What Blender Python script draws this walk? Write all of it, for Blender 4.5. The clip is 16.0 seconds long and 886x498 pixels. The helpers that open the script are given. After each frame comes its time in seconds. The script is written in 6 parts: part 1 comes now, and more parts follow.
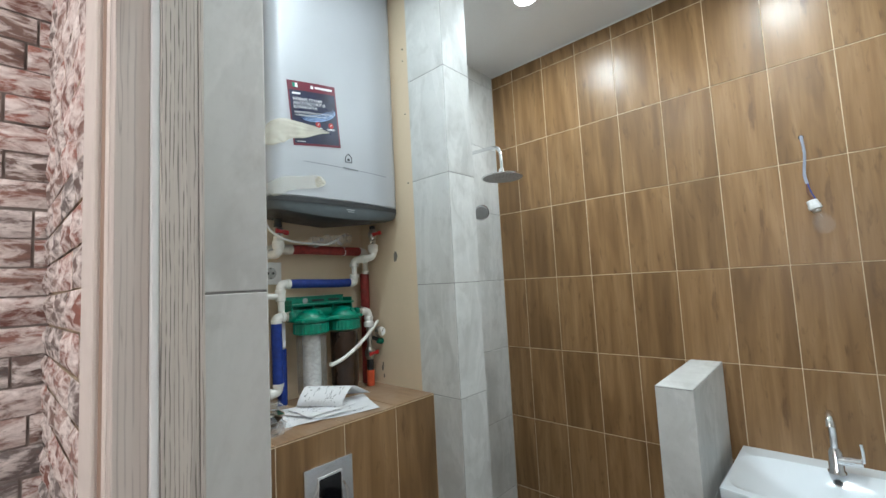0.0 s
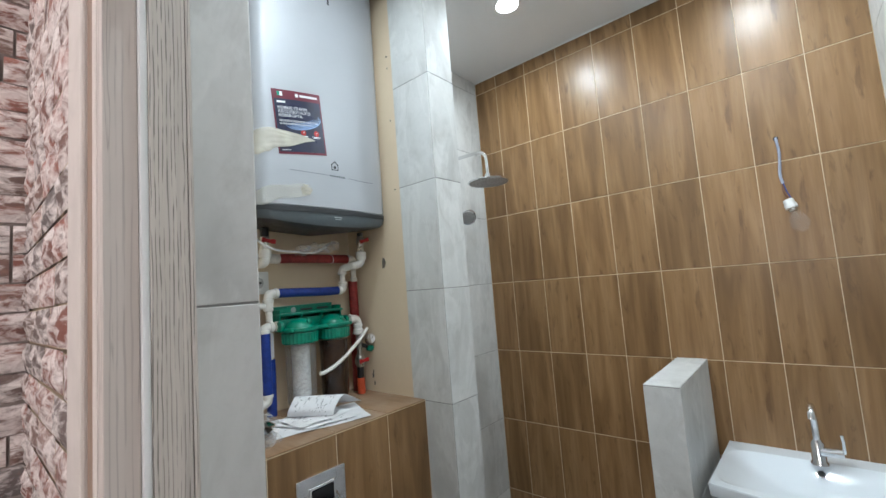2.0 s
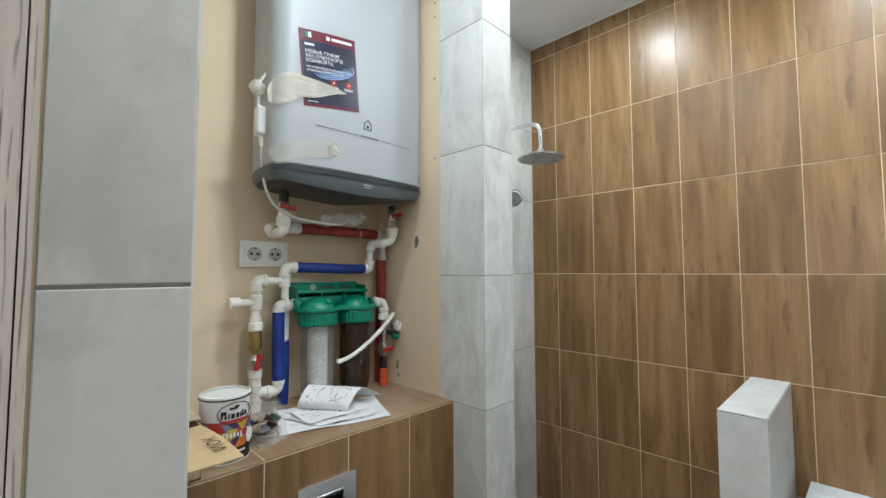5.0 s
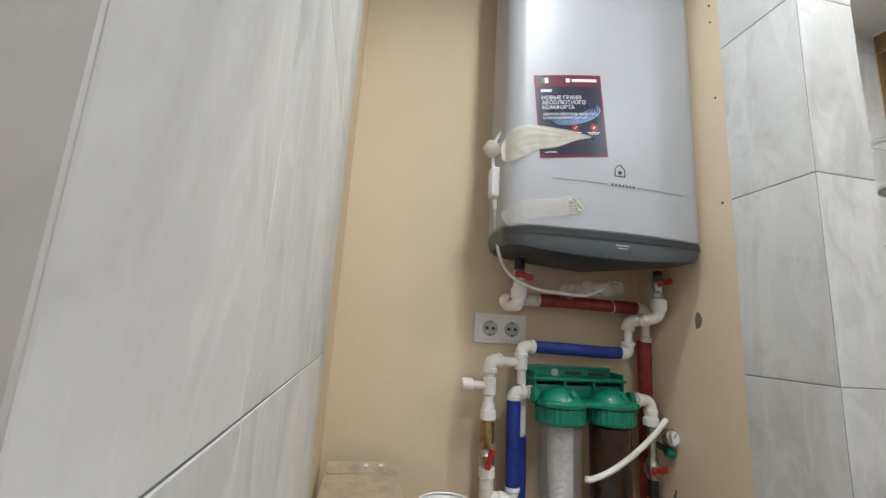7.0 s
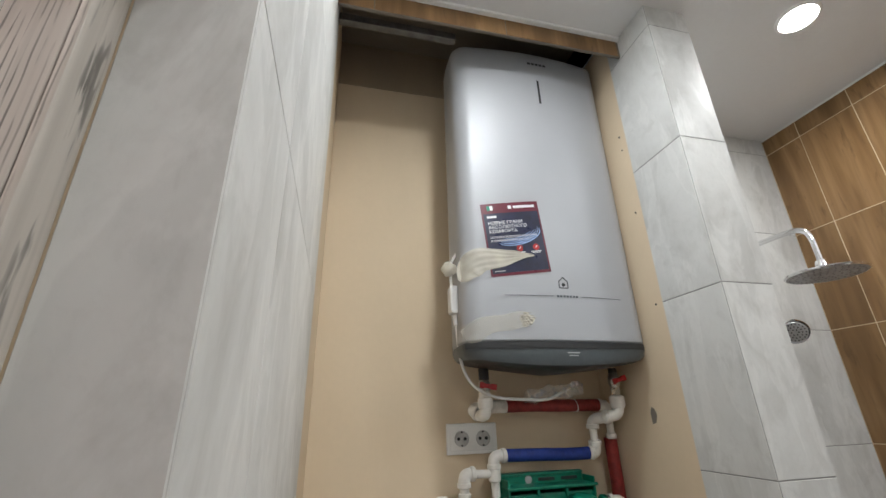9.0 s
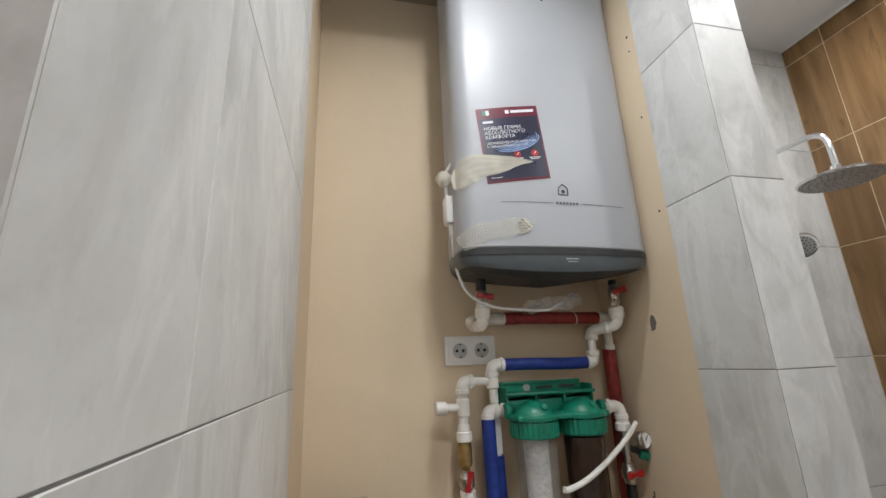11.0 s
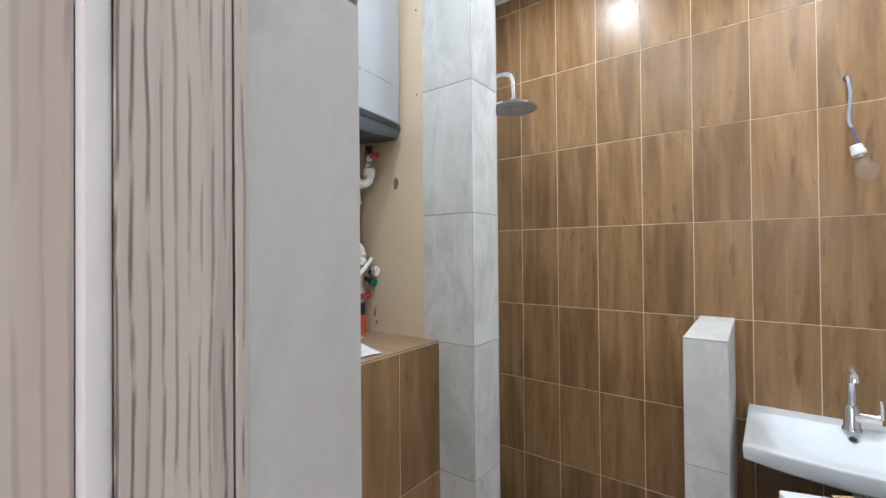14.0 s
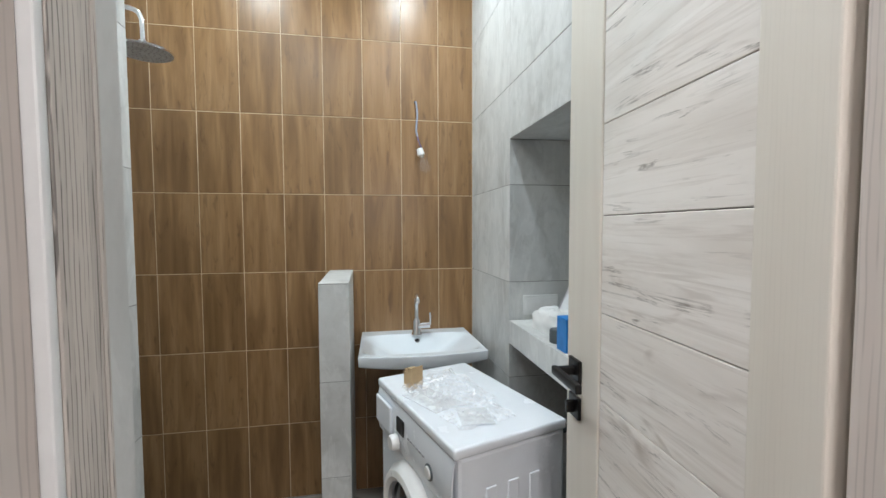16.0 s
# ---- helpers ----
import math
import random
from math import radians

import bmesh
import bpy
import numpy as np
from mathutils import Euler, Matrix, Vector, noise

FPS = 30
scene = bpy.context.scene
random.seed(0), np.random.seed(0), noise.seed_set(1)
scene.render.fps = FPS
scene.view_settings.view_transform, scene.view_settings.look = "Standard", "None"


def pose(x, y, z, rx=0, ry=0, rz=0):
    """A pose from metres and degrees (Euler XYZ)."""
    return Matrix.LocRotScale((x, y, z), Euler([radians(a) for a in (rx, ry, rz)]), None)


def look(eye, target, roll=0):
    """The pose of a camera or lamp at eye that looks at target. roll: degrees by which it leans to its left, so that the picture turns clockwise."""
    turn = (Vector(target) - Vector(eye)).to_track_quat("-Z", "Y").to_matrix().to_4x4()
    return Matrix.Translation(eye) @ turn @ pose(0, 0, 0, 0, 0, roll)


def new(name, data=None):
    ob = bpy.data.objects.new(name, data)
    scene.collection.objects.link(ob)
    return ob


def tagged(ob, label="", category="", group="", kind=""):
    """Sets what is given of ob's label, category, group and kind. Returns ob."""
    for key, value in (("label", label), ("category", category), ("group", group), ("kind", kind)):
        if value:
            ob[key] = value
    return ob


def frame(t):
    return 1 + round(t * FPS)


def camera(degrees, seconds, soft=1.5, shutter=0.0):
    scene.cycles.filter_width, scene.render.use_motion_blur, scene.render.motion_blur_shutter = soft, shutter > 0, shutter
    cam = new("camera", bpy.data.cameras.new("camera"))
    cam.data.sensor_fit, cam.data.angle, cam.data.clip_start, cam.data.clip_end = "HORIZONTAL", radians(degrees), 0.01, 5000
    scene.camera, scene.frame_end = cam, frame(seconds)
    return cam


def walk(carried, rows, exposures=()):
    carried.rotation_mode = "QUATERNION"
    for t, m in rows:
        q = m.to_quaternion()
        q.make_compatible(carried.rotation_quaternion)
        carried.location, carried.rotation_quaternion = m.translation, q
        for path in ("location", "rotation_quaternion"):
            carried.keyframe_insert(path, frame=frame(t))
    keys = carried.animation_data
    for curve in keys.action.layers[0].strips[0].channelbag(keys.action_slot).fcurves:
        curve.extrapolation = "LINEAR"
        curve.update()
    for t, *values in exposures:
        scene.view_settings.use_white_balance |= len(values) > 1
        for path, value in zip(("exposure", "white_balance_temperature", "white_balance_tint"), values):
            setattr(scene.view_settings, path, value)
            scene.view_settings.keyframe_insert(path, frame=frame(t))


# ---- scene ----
cam = camera(93.7, 16.0)
PATH = [
    (0, (-0.099, -0.125, 1.604), (-1.444, 1.347, 1.764), -3.0),
    (0.5, (-0.107, -0.128, 1.6), (-1.453, 1.343, 1.747), -3.1),
    (1, (-0.105, -0.137, 1.607), (-1.463, 1.323, 1.76), -3.4),
    (1.5, (-0.093, -0.136, 1.605), (-1.441, 1.331, 1.776), -3.7),
    (2, (-0.098, -0.132, 1.607), (-1.394, 1.38, 1.785), -4.4),
    (2.5, (-0.106, -0.116, 1.615), (-1.296, 1.482, 1.792), -5.1),
    (3, (-0.109, -0.1, 1.608), (-1.242, 1.544, 1.736), -5.2),
    (3.2, (-0.109, -0.098, 1.606), (-1.229, 1.554, 1.732), -5.2),
    (5.3, (-0.316, 0.031, 1.613), (-1.836, 1.327, 1.717), 0.8),
    (5.5, (-0.357, 0.047, 1.592), (-1.948, 1.255, 1.696), 1.3),
    (6, (-0.421, 0.125, 1.614), (-2.162, 1.096, 1.775), 1.9),
    (6.5, (-0.444, 0.149, 1.632), (-2.298, 0.849, 1.902), 2.19),
    (7, (-0.451, 0.144, 1.659), (-2.382, 0.501, 2.036), 3.49),
    (7.5, (-0.394, 0.147, 1.696), (-2.302, 0.411, 2.239), 2.66),
    (8, (-0.339, 0.146, 1.719), (-2.184, 0.471, 2.419), 1.3),
    (8.2, (-0.334, 0.128, 1.738), (-2.151, 0.529, 2.473), 0.1),
    (10.3, (-0.333, 0.186, 1.716), (-2.135, 0.671, 2.434), -2.6),
    (10.5, (-0.349, 0.187, 1.69), (-2.18, 0.649, 2.349), -2.4),
    (11, (-0.4, 0.185, 1.638), (-2.278, 0.626, 2.166), -2.4),
    (11.5, (-0.458, 0.175, 1.581), (-2.366, 0.639, 1.961), -2.52),
    (12, (-0.484, 0.174, 1.544), (-2.4, 0.691, 1.792), -2.5),
    (12.5, (-0.487, 0.16, 1.525), (-2.337, 0.899, 1.701), -2.34),
    (13, (-0.455, 0.103, 1.477), (-2.125, 1.197, 1.589), -1.8),
    (13.5, (-0.411, -0.016, 1.475), (-1.862, 1.36, 1.53), -1.0),
    (14, (-0.392, -0.06, 1.481), (-1.592, 1.539, 1.498), -0.5),
    (14.5, (-0.367, -0.076, 1.482), (-1.262, 1.713, 1.462), -0.2),
    (15, (-0.326, -0.163, 1.47), (-0.881, 1.758, 1.416), -0.1),
    (15.5, (-0.342, -0.202, 1.443), (-0.463, 1.794, 1.379), -0.1),
    (16, (-0.383, -0.244, 1.424), (-0.026, 1.721, 1.323), -0.2),
]
EXPOSURES = [(0, -0.13, 6080, 5), (2.5, -0.16, 5980, 7), (3, -0.15, 6330, 4), (5, -0.05, 6200, 6), (6, 0.03, 5980, 8), (6.5, -0.1, 6300, 12), (7.5, -0.32, 6600, 13), (10.5, -0.45, 6650, 14), (11.5, -0.22, 6650, 15), (12.5, -0.02, 6600, 14), (14, 0.14, 6100, 12), (14.5, 0.0, 6100, 11), (15, -0.02, 6100, 11), (15.5, -0.15, 6180, 7), (16, -0.08, 6110, 7)]   # the clip's camera darkens while it looks up at the lamps, and drifts in tint
walk(cam, [(t, look(eye, target, roll)) for t, eye, target, roll in PATH], EXPOSURES)

# ---- light and exposure ----
world = bpy.data.worlds.new("world")
scene.world = world
world.use_nodes = True
world.node_tree.nodes["Background"].inputs[0].default_value = (0.8, 0.85, 1.0, 1)
world.node_tree.nodes["Background"].inputs[1].default_value = 0.0
LAMP_POWER = 445.0      # emission of the bathroom's downlight diffusers
HALL_POWER = 95.0       # emission of the globe added in the hallway for the mirrored glow
HALL_FILL = 540.0       # emission of the unseen downlights added in the hallway


# ---- material helpers ----
class Mat:
    """A node material with a Principled shader and short ways to add nodes."""

    def __init__(self, name, color=(0.8, 0.8, 0.8), rough=0.5, metal=0.0, **more):
        self.m = bpy.data.materials.new(name)
        self.m.use_nodes = True
        self.t = self.m.node_tree
        self.b = self.t.nodes["Principled BSDF"]
        self.set("Base Color", (*color, 1))
        self.set("Roughness", rough)
        self.set("Metallic", metal)
        for k, v in more.items():
            self.set(k.replace("_", " "), v)

    def set(self, k, v):
        self.b.inputs[k].default_value = v

    def node(self, kind, **inputs):
        n = self.t.nodes.new(kind)
        for k, v in inputs.items():
            self.to(n, k.replace("_", " "), v)
        return n

    def to(self, n, k, v):
        if hasattr(v, "is_linked"):
            self.t.links.new(v, n.inputs[k])
        else:
            n.inputs[k].default_value = v

    def coord(self, scale=(1, 1, 1), spread=0.0):
        """Object coordinates, scaled, shifted at random from object to object."""
        c = self.t.nodes.new("ShaderNodeTexCoord").outputs["Object"]
        m = self.t.nodes.new("ShaderNodeMapping")
        self.t.links.new(c, m.inputs["Vector"])
        m.inputs["Scale"].default_value = scale
        if spread:
            r = self.t.nodes.new("ShaderNodeObjectInfo").outputs["Random"]
            v = self.t.nodes.new("ShaderNodeVectorMath")
            v.operation = "SCALE"
            v.inputs[0].default_value = (spread, spread * 1.7, spread * 0.6)
            self.t.links.new(r, v.inputs["Scale"])
            self.t.links.new(v.outputs[0], m.inputs["Location"])
        return m.outputs[0]

    def noise(self, vec, scale, detail=4, rough=0.55, dist=0.0):
        n = self.node("ShaderNodeTexNoise", Vector=vec, Scale=scale, Detail=detail, Roughness=rough, Distortion=dist)
        return n.outputs["Fac"]

    def ramp(self, fac, *stops):
        n = self.node("ShaderNodeValToRGB", Fac=fac)
        e = n.color_ramp.elements
        while len(e) < len(stops):
            e.new(0.5)
        for el, (p, c) in zip(e, stops):
            el.position = p
            el.color = (*c, 1) if len(c) == 3 else c
        return n.outputs["Color"]

    def mix(self, fac, a, b, mode="MIX"):
        n = self.t.nodes.new("ShaderNodeMix")
        n.data_type, n.blend_type = "RGBA", mode
        self.to(n, 0, fac)
        for i, v in ((6, a), (7, b)):
            if hasattr(v, "is_linked"):
                self.t.links.new(v, n.inputs[i])
            else:
                n.inputs[i].default_value = (*v, 1)
        return n.outputs[2]

    def bump(self, h, strength=0.2, dist=0.002):
        n = self.node("ShaderNodeBump", Height=h, Strength=strength, Distance=dist)
        self.t.links.new(n.outputs[0], self.b.inputs["Normal"])

    def color(self, c):
        self.t.links.new(c, self.b.inputs["Base Color"])
        return self

    def rough(self, c):
        self.t.links.new(c, self.b.inputs["Roughness"])
        return self


def g(v):
    return (v, v, v)


def wood_tile_material():
    k = Mat("wood_look_ceramic", rough=0.3)
    fine = k.noise(k.coord((60, 3.2, 8), 9.0), 1.0, 5, 0.6, 0.5)
    soft = k.noise(k.coord((15, 1.5, 3), 5.0), 1.0, 3, 0.5, 0.8)
    knot = k.noise(k.coord((40, 9.0, 3), 3.0), 1.0, 4, 0.62, 0.6)
    rand = k.t.nodes.new("ShaderNodeObjectInfo").outputs["Random"]
    base = k.ramp(soft, (0.3, (0.165, 0.088, 0.033)), (0.52, (0.26, 0.147, 0.061)), (0.72, (0.345, 0.208, 0.097)))
    c = k.mix(k.ramp(fine, (0.42, g(0)), (0.7, g(0.42))), base, (0.145, 0.075, 0.026))
    c = k.mix(k.ramp(knot, (0.57, g(0)), (0.72, g(0.62))), c, (0.09, 0.045, 0.017))
    tone = k.ramp(rand, (0.0, (0.86, 0.85, 0.83)), (0.5, (1.0, 1.0, 1.0)), (1.0, (1.12, 1.12, 1.14)))
    c = k.mix(1.0, c, tone, "MULTIPLY")
    k.color(c)
    k.rough(k.ramp(fine, (0.2, g(0.38)), (0.8, g(0.315))))
    k.bump(k.noise(k.coord((12, 3, 5), 3.0), 1.0, 3), 0.2, 0.003)
    return k.m


def dusty_tile_material():
    k = Mat("dusty_wood_look_ceramic", rough=0.55)
    fine = k.noise(k.coord((60, 5, 10), 9.0), 1.0, 6, 0.6, 0.3)
    base = k.ramp(fine, (0.28, (0.2, 0.105, 0.045)), (0.55, (0.28, 0.16, 0.08)), (0.8, (0.33, 0.2, 0.11)))
    dust = k.noise(k.coord((9, 9, 9), 4.0), 1.0, 6, 0.7, 0.6)
    c = k.mix(k.ramp(dust, (0.42, g(0.05)), (0.62, g(0.6))), base, (0.42, 0.33, 0.25))
    k.color(c)
    k.rough(k.ramp(dust, (0.4, g(0.4)), (0.7, g(0.8))))
    k.bump(dust, 0.12, 0.002)
    return k.m


def grey_tile_material():
    k = Mat("grey_concrete_look_ceramic", rough=0.36)
    cloud = k.noise(k.coord((3.2, 2.4, 3), 11.0), 1.0, 6, 0.6, 0.5)
    brush = k.noise(k.coord((11, 3.2, 5), 6.0), 1.0, 5, 0.6, 0.9)
    wipe = k.noise(k.coord((12, 4.6, 7), 8.0), 1.0, 5, 0.6, 0.8)
    smudge = k.noise(k.coord((10, 6, 9), 4.0), 1.0, 6, 0.66, 0.8)
    fine = k.noise(k.coord((90, 60, 80), 3.0), 1.0, 4, 0.65, 0.4)
    base = k.ramp(cloud, (0.3, (0.46, 0.462, 0.45)), (0.5, (0.6, 0.604, 0.592)), (0.72, (0.7, 0.705, 0.69)))
    c = k.mix(k.ramp(brush, (0.5, g(0)), (0.545, g(0.3)), (0.66, g(0.1)), (0.72, g(0.0))), base, (0.79, 0.79, 0.775))
    c = k.mix(k.ramp(wipe, (0.54, g(0)), (0.6, g(0.16)), (0.7, g(0.22))), c, (0.45, 0.448, 0.43))
    c = k.mix(k.ramp(smudge, (0.52, g(0)), (0.72, g(0.5))), c, (0.38, 0.375, 0.358))
    c = k.mix(k.ramp(fine, (0.5, g(0)), (0.75, g(0.13))), c, (0.36, 0.355, 0.34))
    k.color(c)
    k.rough(k.ramp(cloud, (0.3, g(0.56)), (0.7, g(0.44))))
    k.bump(k.noise(k.coord((30, 22, 20), 2.0), 1.0, 4), 0.06, 0.002)
    return k.m


def plaster_material(name, color, stain, rough=0.75, bump=0.15):
    k = Mat(name, rough=rough)
    a = k.noise(k.coord((2.2, 2.2, 1.1)), 1.0, 6, 0.6, 0.6)
    b = k.noise(k.coord((60, 60, 60)), 1.0, 3)
    c = k.mix(k.ramp(a, (0.35, g(0)), (0.7, g(0.7))), color, stain)
    c = k.mix(k.ramp(b, (0.3, g(0.0)), (0.8, g(0.08))), c, tuple(0.7 * x for x in color))
    k.color(c)
    k.bump(k.mix(0.5, a, b), bump, 0.003)
    return k.m


def oak_material(name, axis, light=(0.62, 0.53, 0.46), dark=(0.4, 0.33, 0.28), line=(0.1, 0.08, 0.07), cracks=0.6, grain=0.7, across=230.0, along=20.0, rings=4.0):
    """Bleached oak along one axis (0 x, 1 y, 2 z): short dark pores in close rows, broad pale growth bands and a few long cracks."""
    k = Mat(name, rough=0.55)

    def stretched(a, b):
        v = [a] * 3
        v[axis] = b
        return v
    cloud = k.noise(k.coord(stretched(12.0, 0.9), 4.0), 1.0, 5, 0.6, 0.6)
    bands = k.noise(k.coord(stretched(across * 0.7, along * 0.16), 5.0), 1.0, 3, 0.5, 0.4)
    wave = k.node("ShaderNodeTexWave", Vector=k.coord(stretched(1.0, 0.12), 6.0), Scale=0.42 * across, Distortion=4.0, Detail=2.0, Detail_Scale=1.0, Detail_Roughness=0.6)
    wave.bands_direction = "Y" if axis != 1 else "Z"
    dash = k.noise(k.coord(stretched(across * 1.2, along * 1.6), 8.0), 1.0, 2, 0.5)
    where = k.noise(k.coord(stretched(across * 0.25, along * 0.2), 2.0), 1.0, 3, 0.6)
    lines = k.mix(1.0, k.ramp(wave.outputs["Fac"], (0.0, g(1)), (0.12, g(0.7)), (0.26, g(0))), k.ramp(dash, (0.4, g(0.04)), (0.52, g(1))), "MULTIPLY")
    lines = k.mix(1.0, lines, k.ramp(where, (0.34, g(0.35 * grain)), (0.55, g(grain))), "MULTIPLY")
    crack = k.noise(k.coord(stretched(26.0, 1.5), 3.0), 1.0, 5, 0.6, 1.3)
    c = k.mix(k.ramp(cloud, (0.35, g(0)), (0.7, g(0.8))), light, dark)
    c = k.mix(k.ramp(bands, (0.42, g(0)), (0.7, g(min(1.0, 0.16 * rings * grain)))), c, tuple(0.78 * x for x in dark))
    c = k.mix(lines, c, tuple(0.16 * x for x in dark))
    c = k.mix(k.ramp(crack, (0.612, g(0)), (0.625, g(cracks)), (0.645, g(0))), c, line)
    c = k.mix(k.ramp(crack, (0.56, g(0)), (0.66, g(0.3 * cracks))), c, dark)
    k.color(c)
    k.bump(k.mix(0.5, lines, crack), 0.15, 0.001)
    return k.m


def plank_material():
    """Bleached oak boards laid across a door: long brown shadows, knots and fine dark checks."""
    k = Mat("bleached_oak_planks", rough=0.55)
    cloud = k.noise(k.coord((8, 1.6, 16), 4.0), 1.0, 4, 0.6, 0.9)
    figure = k.noise(k.coord((20, 3.0, 60), 7.0), 1.0, 4, 0.6, 1.5)
    knot = k.noise(k.coord((8, 4.5, 13), 9.0), 1.0, 3, 0.5, 1.2)
    check = k.noise(k.coord((30, 3.2, 52), 3.0), 1.0, 5, 0.62, 1.4)
    c = k.mix(k.ramp(cloud, (0.38, g(0)), (0.68, g(0.85))), (0.84, 0.8, 0.76), (0.7, 0.65, 0.6))
    c = k.mix(k.ramp(figure, (0.5, g(0)), (0.72, g(0.45))), c, (0.5, 0.44, 0.39))
    near = k.ramp(knot, (0.5, g(0.06)), (0.62, g(0.9)))
    c = k.mix(k.ramp(knot, (0.62, g(0)), (0.76, g(0.7))), c, (0.36, 0.3, 0.25))
    c = k.mix(k.mix(1.0, k.ramp(check, (0.56, g(0)), (0.6, g(0.75)), (0.66, g(0))), near, "MULTIPLY"), c, (0.13, 0.1, 0.08))
    k.color(c)
    k.bump(k.mix(0.5, figure, check), 0.12, 0.001)
    return k.m


def brick_material():
    """Old brick under torn limewash: long ragged white patches over red, brown and charcoal."""
    k = Mat("limewashed_brick", rough=0.85)
    tone = k.noise(k.coord((14, 30, 9), 13.0), 1.0, 4, 0.6, 0.6)
    smear = k.noise(k.coord((17, 44, 30), 5.0), 1.0, 6, 0.64, 0.5)
    pit = k.noise(k.coord((60, 120, 60), 7.0), 1.0, 4, 0.65, 0.3)
    rand = k.t.nodes.new("ShaderNodeObjectInfo").outputs["Random"]
    red = k.ramp(rand, (0.0, (0.2, 0.075, 0.055)), (0.3, (0.36, 0.15, 0.115)), (0.55, (0.22, 0.15, 0.125)), (0.75, (0.16, 0.145, 0.14)), (1.0, (0.42, 0.27, 0.23)))
    c = k.mix(k.ramp(tone, (0.42, g(0)), (0.66, g(0.7))), red, (0.11, 0.072, 0.064))
    c = k.mix(k.ramp(smear, (0.42, g(0)), (0.53, g(0.6)), (0.64, g(0.92))), c, (0.83, 0.765, 0.73))
    c = k.mix(k.ramp(pit, (0.58, g(0)), (0.7, g(0.6))), c, (0.2, 0.13, 0.11))
    k.color(c)
    k.bump(k.mix(0.35, smear, pit), 0.7, 0.006)
    return k.m


def film_material(name="clear_film", color=(0.95, 0.95, 0.95), rough=0.18, least=0.08, most=0.3, size=40):
    k = Mat(name, color, rough, IOR=1.3)
    clear = k.t.nodes.new("ShaderNodeBsdfTransparent")
    mixer = k.t.nodes.new("ShaderNodeMixShader")
    k.t.links.new(k.ramp(k.noise(k.coord((size,) * 3, 3.0), 1.0, 3), (0.4, g(least)), (0.75, g(most))), mixer.inputs[0])
    k.t.links.new(clear.outputs[0], mixer.inputs[1])
    k.t.links.new(k.b.outputs[0], mixer.inputs[2])
    k.t.links.new(mixer.outputs[0], k.t.nodes["Material Output"].inputs[0])
    return k.m


def specked(name, color, rough, metal=0.0, scale=30, amount=0.15, bump=0.0, **more):
    """A plain material with soft uneven tone and wear."""
    k = Mat(name, color, rough, metal, **more)
    n = k.noise(k.coord((scale,) * 3, 2.0), 1.0, 5, 0.6)
    k.color(k.mix(k.ramp(n, (0.4, g(0)), (0.75, g(1))), color, tuple(max(0.0, x * (1 - 2 * amount)) for x in color)))
    k.rough(k.ramp(n, (0.3, g(max(0.02, rough - 0.05))), (0.8, g(min(1.0, rough + 0.12)))))
    if bump:
        k.bump(n, bump, 0.002)
    return k.m


def glow(name, color, strength):
    k = Mat(name, (0.9, 0.9, 0.9), 0.4)
    k.set("Emission Color", (*color, 1))
    k.set("Emission Strength", strength)
    return k.m


WOOD_TILE, DUSTY_TILE, GREY_TILE = wood_tile_material(), dusty_tile_material(), grey_tile_material()
GROUT_TAN = specked("tan_grout", (0.74, 0.6, 0.42), 0.85, scale=60, amount=0.1)
GROUT_GREY = specked("grey_grout", (0.24, 0.24, 0.235), 0.85, scale=60, amount=0.1)
BEIGE = plaster_material("beige_filler", (0.72, 0.59, 0.425), (0.64, 0.515, 0.365))
WHITE_PAINT = plaster_material("white_ceiling_paint", (0.74, 0.74, 0.74), (0.7, 0.7, 0.7), 0.55, 0.05)
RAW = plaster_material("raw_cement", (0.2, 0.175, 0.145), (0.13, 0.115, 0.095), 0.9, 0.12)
MORTAR = plaster_material("limewash_mortar", (0.42, 0.36, 0.33), (0.24, 0.19, 0.17), 0.9, 0.5)
BRICK = brick_material()
FLOOR_TILE = specked("beige_floor_tile", (0.36, 0.33, 0.29), 0.35, scale=9, amount=0.12, bump=0.05)
OAK_UP = oak_material("bleached_oak_upright", 2, (0.56, 0.52, 0.47), (0.46, 0.425, 0.385), cracks=0.2, grain=0.8)
OAK_FLAT = plank_material()
OAK_STILE = oak_material("bleached_oak_stile", 2, (0.74, 0.7, 0.63), (0.67, 0.62, 0.55), cracks=0.0, grain=0.035, across=120.0, along=5.0)
# oak of the casing's reveal, with its shade painted in as brown
OAK_SHADED = oak_material("shaded_oak_edge", 2, (0.34, 0.24, 0.18), (0.26, 0.18, 0.13), cracks=0.4, grain=0.4, across=160.0, along=9.0)
OAK_JAMB = oak_material("bleached_oak_jamb", 2, (0.6, 0.545, 0.5), (0.5, 0.45, 0.41), cracks=0.4, grain=0.28, across=150.0, along=8.0)
# oak of the right jamb, hallway light painted in as pale pink
OAK_LIT = oak_material("hall_lit_oak", 2, (0.66, 0.6, 0.56), (0.58, 0.52, 0.48), cracks=0.1, grain=0.22, across=120.0, along=5.0)
CREAM = specked("pale_casing_edge", (0.64, 0.585, 0.54), 0.5, scale=14, amount=0.06)
SEAL = specked("white_rubber_seal", (0.7, 0.72, 0.72), 0.4, scale=20, amount=0.05)
DARK_GAP = specked("dark_gap", (0.04, 0.035, 0.03), 0.9)
PLASTIC_WHITE = specked("white_plastic", (0.8, 0.8, 0.79), 0.32, scale=25, amount=0.04)
PPR = specked("white_pipe_plastic", (0.8, 0.78, 0.74), 0.35, scale=40, amount=0.06)
PPR_DIRTY = specked("dusty_pipe_plastic", (0.7, 0.66, 0.6), 0.5, scale=50, amount=0.15)
BLUE_FOAM = specked("blue_pipe_foam", (0.008, 0.035, 0.25), 0.55, scale=50, amount=0.2, bump=0.2)
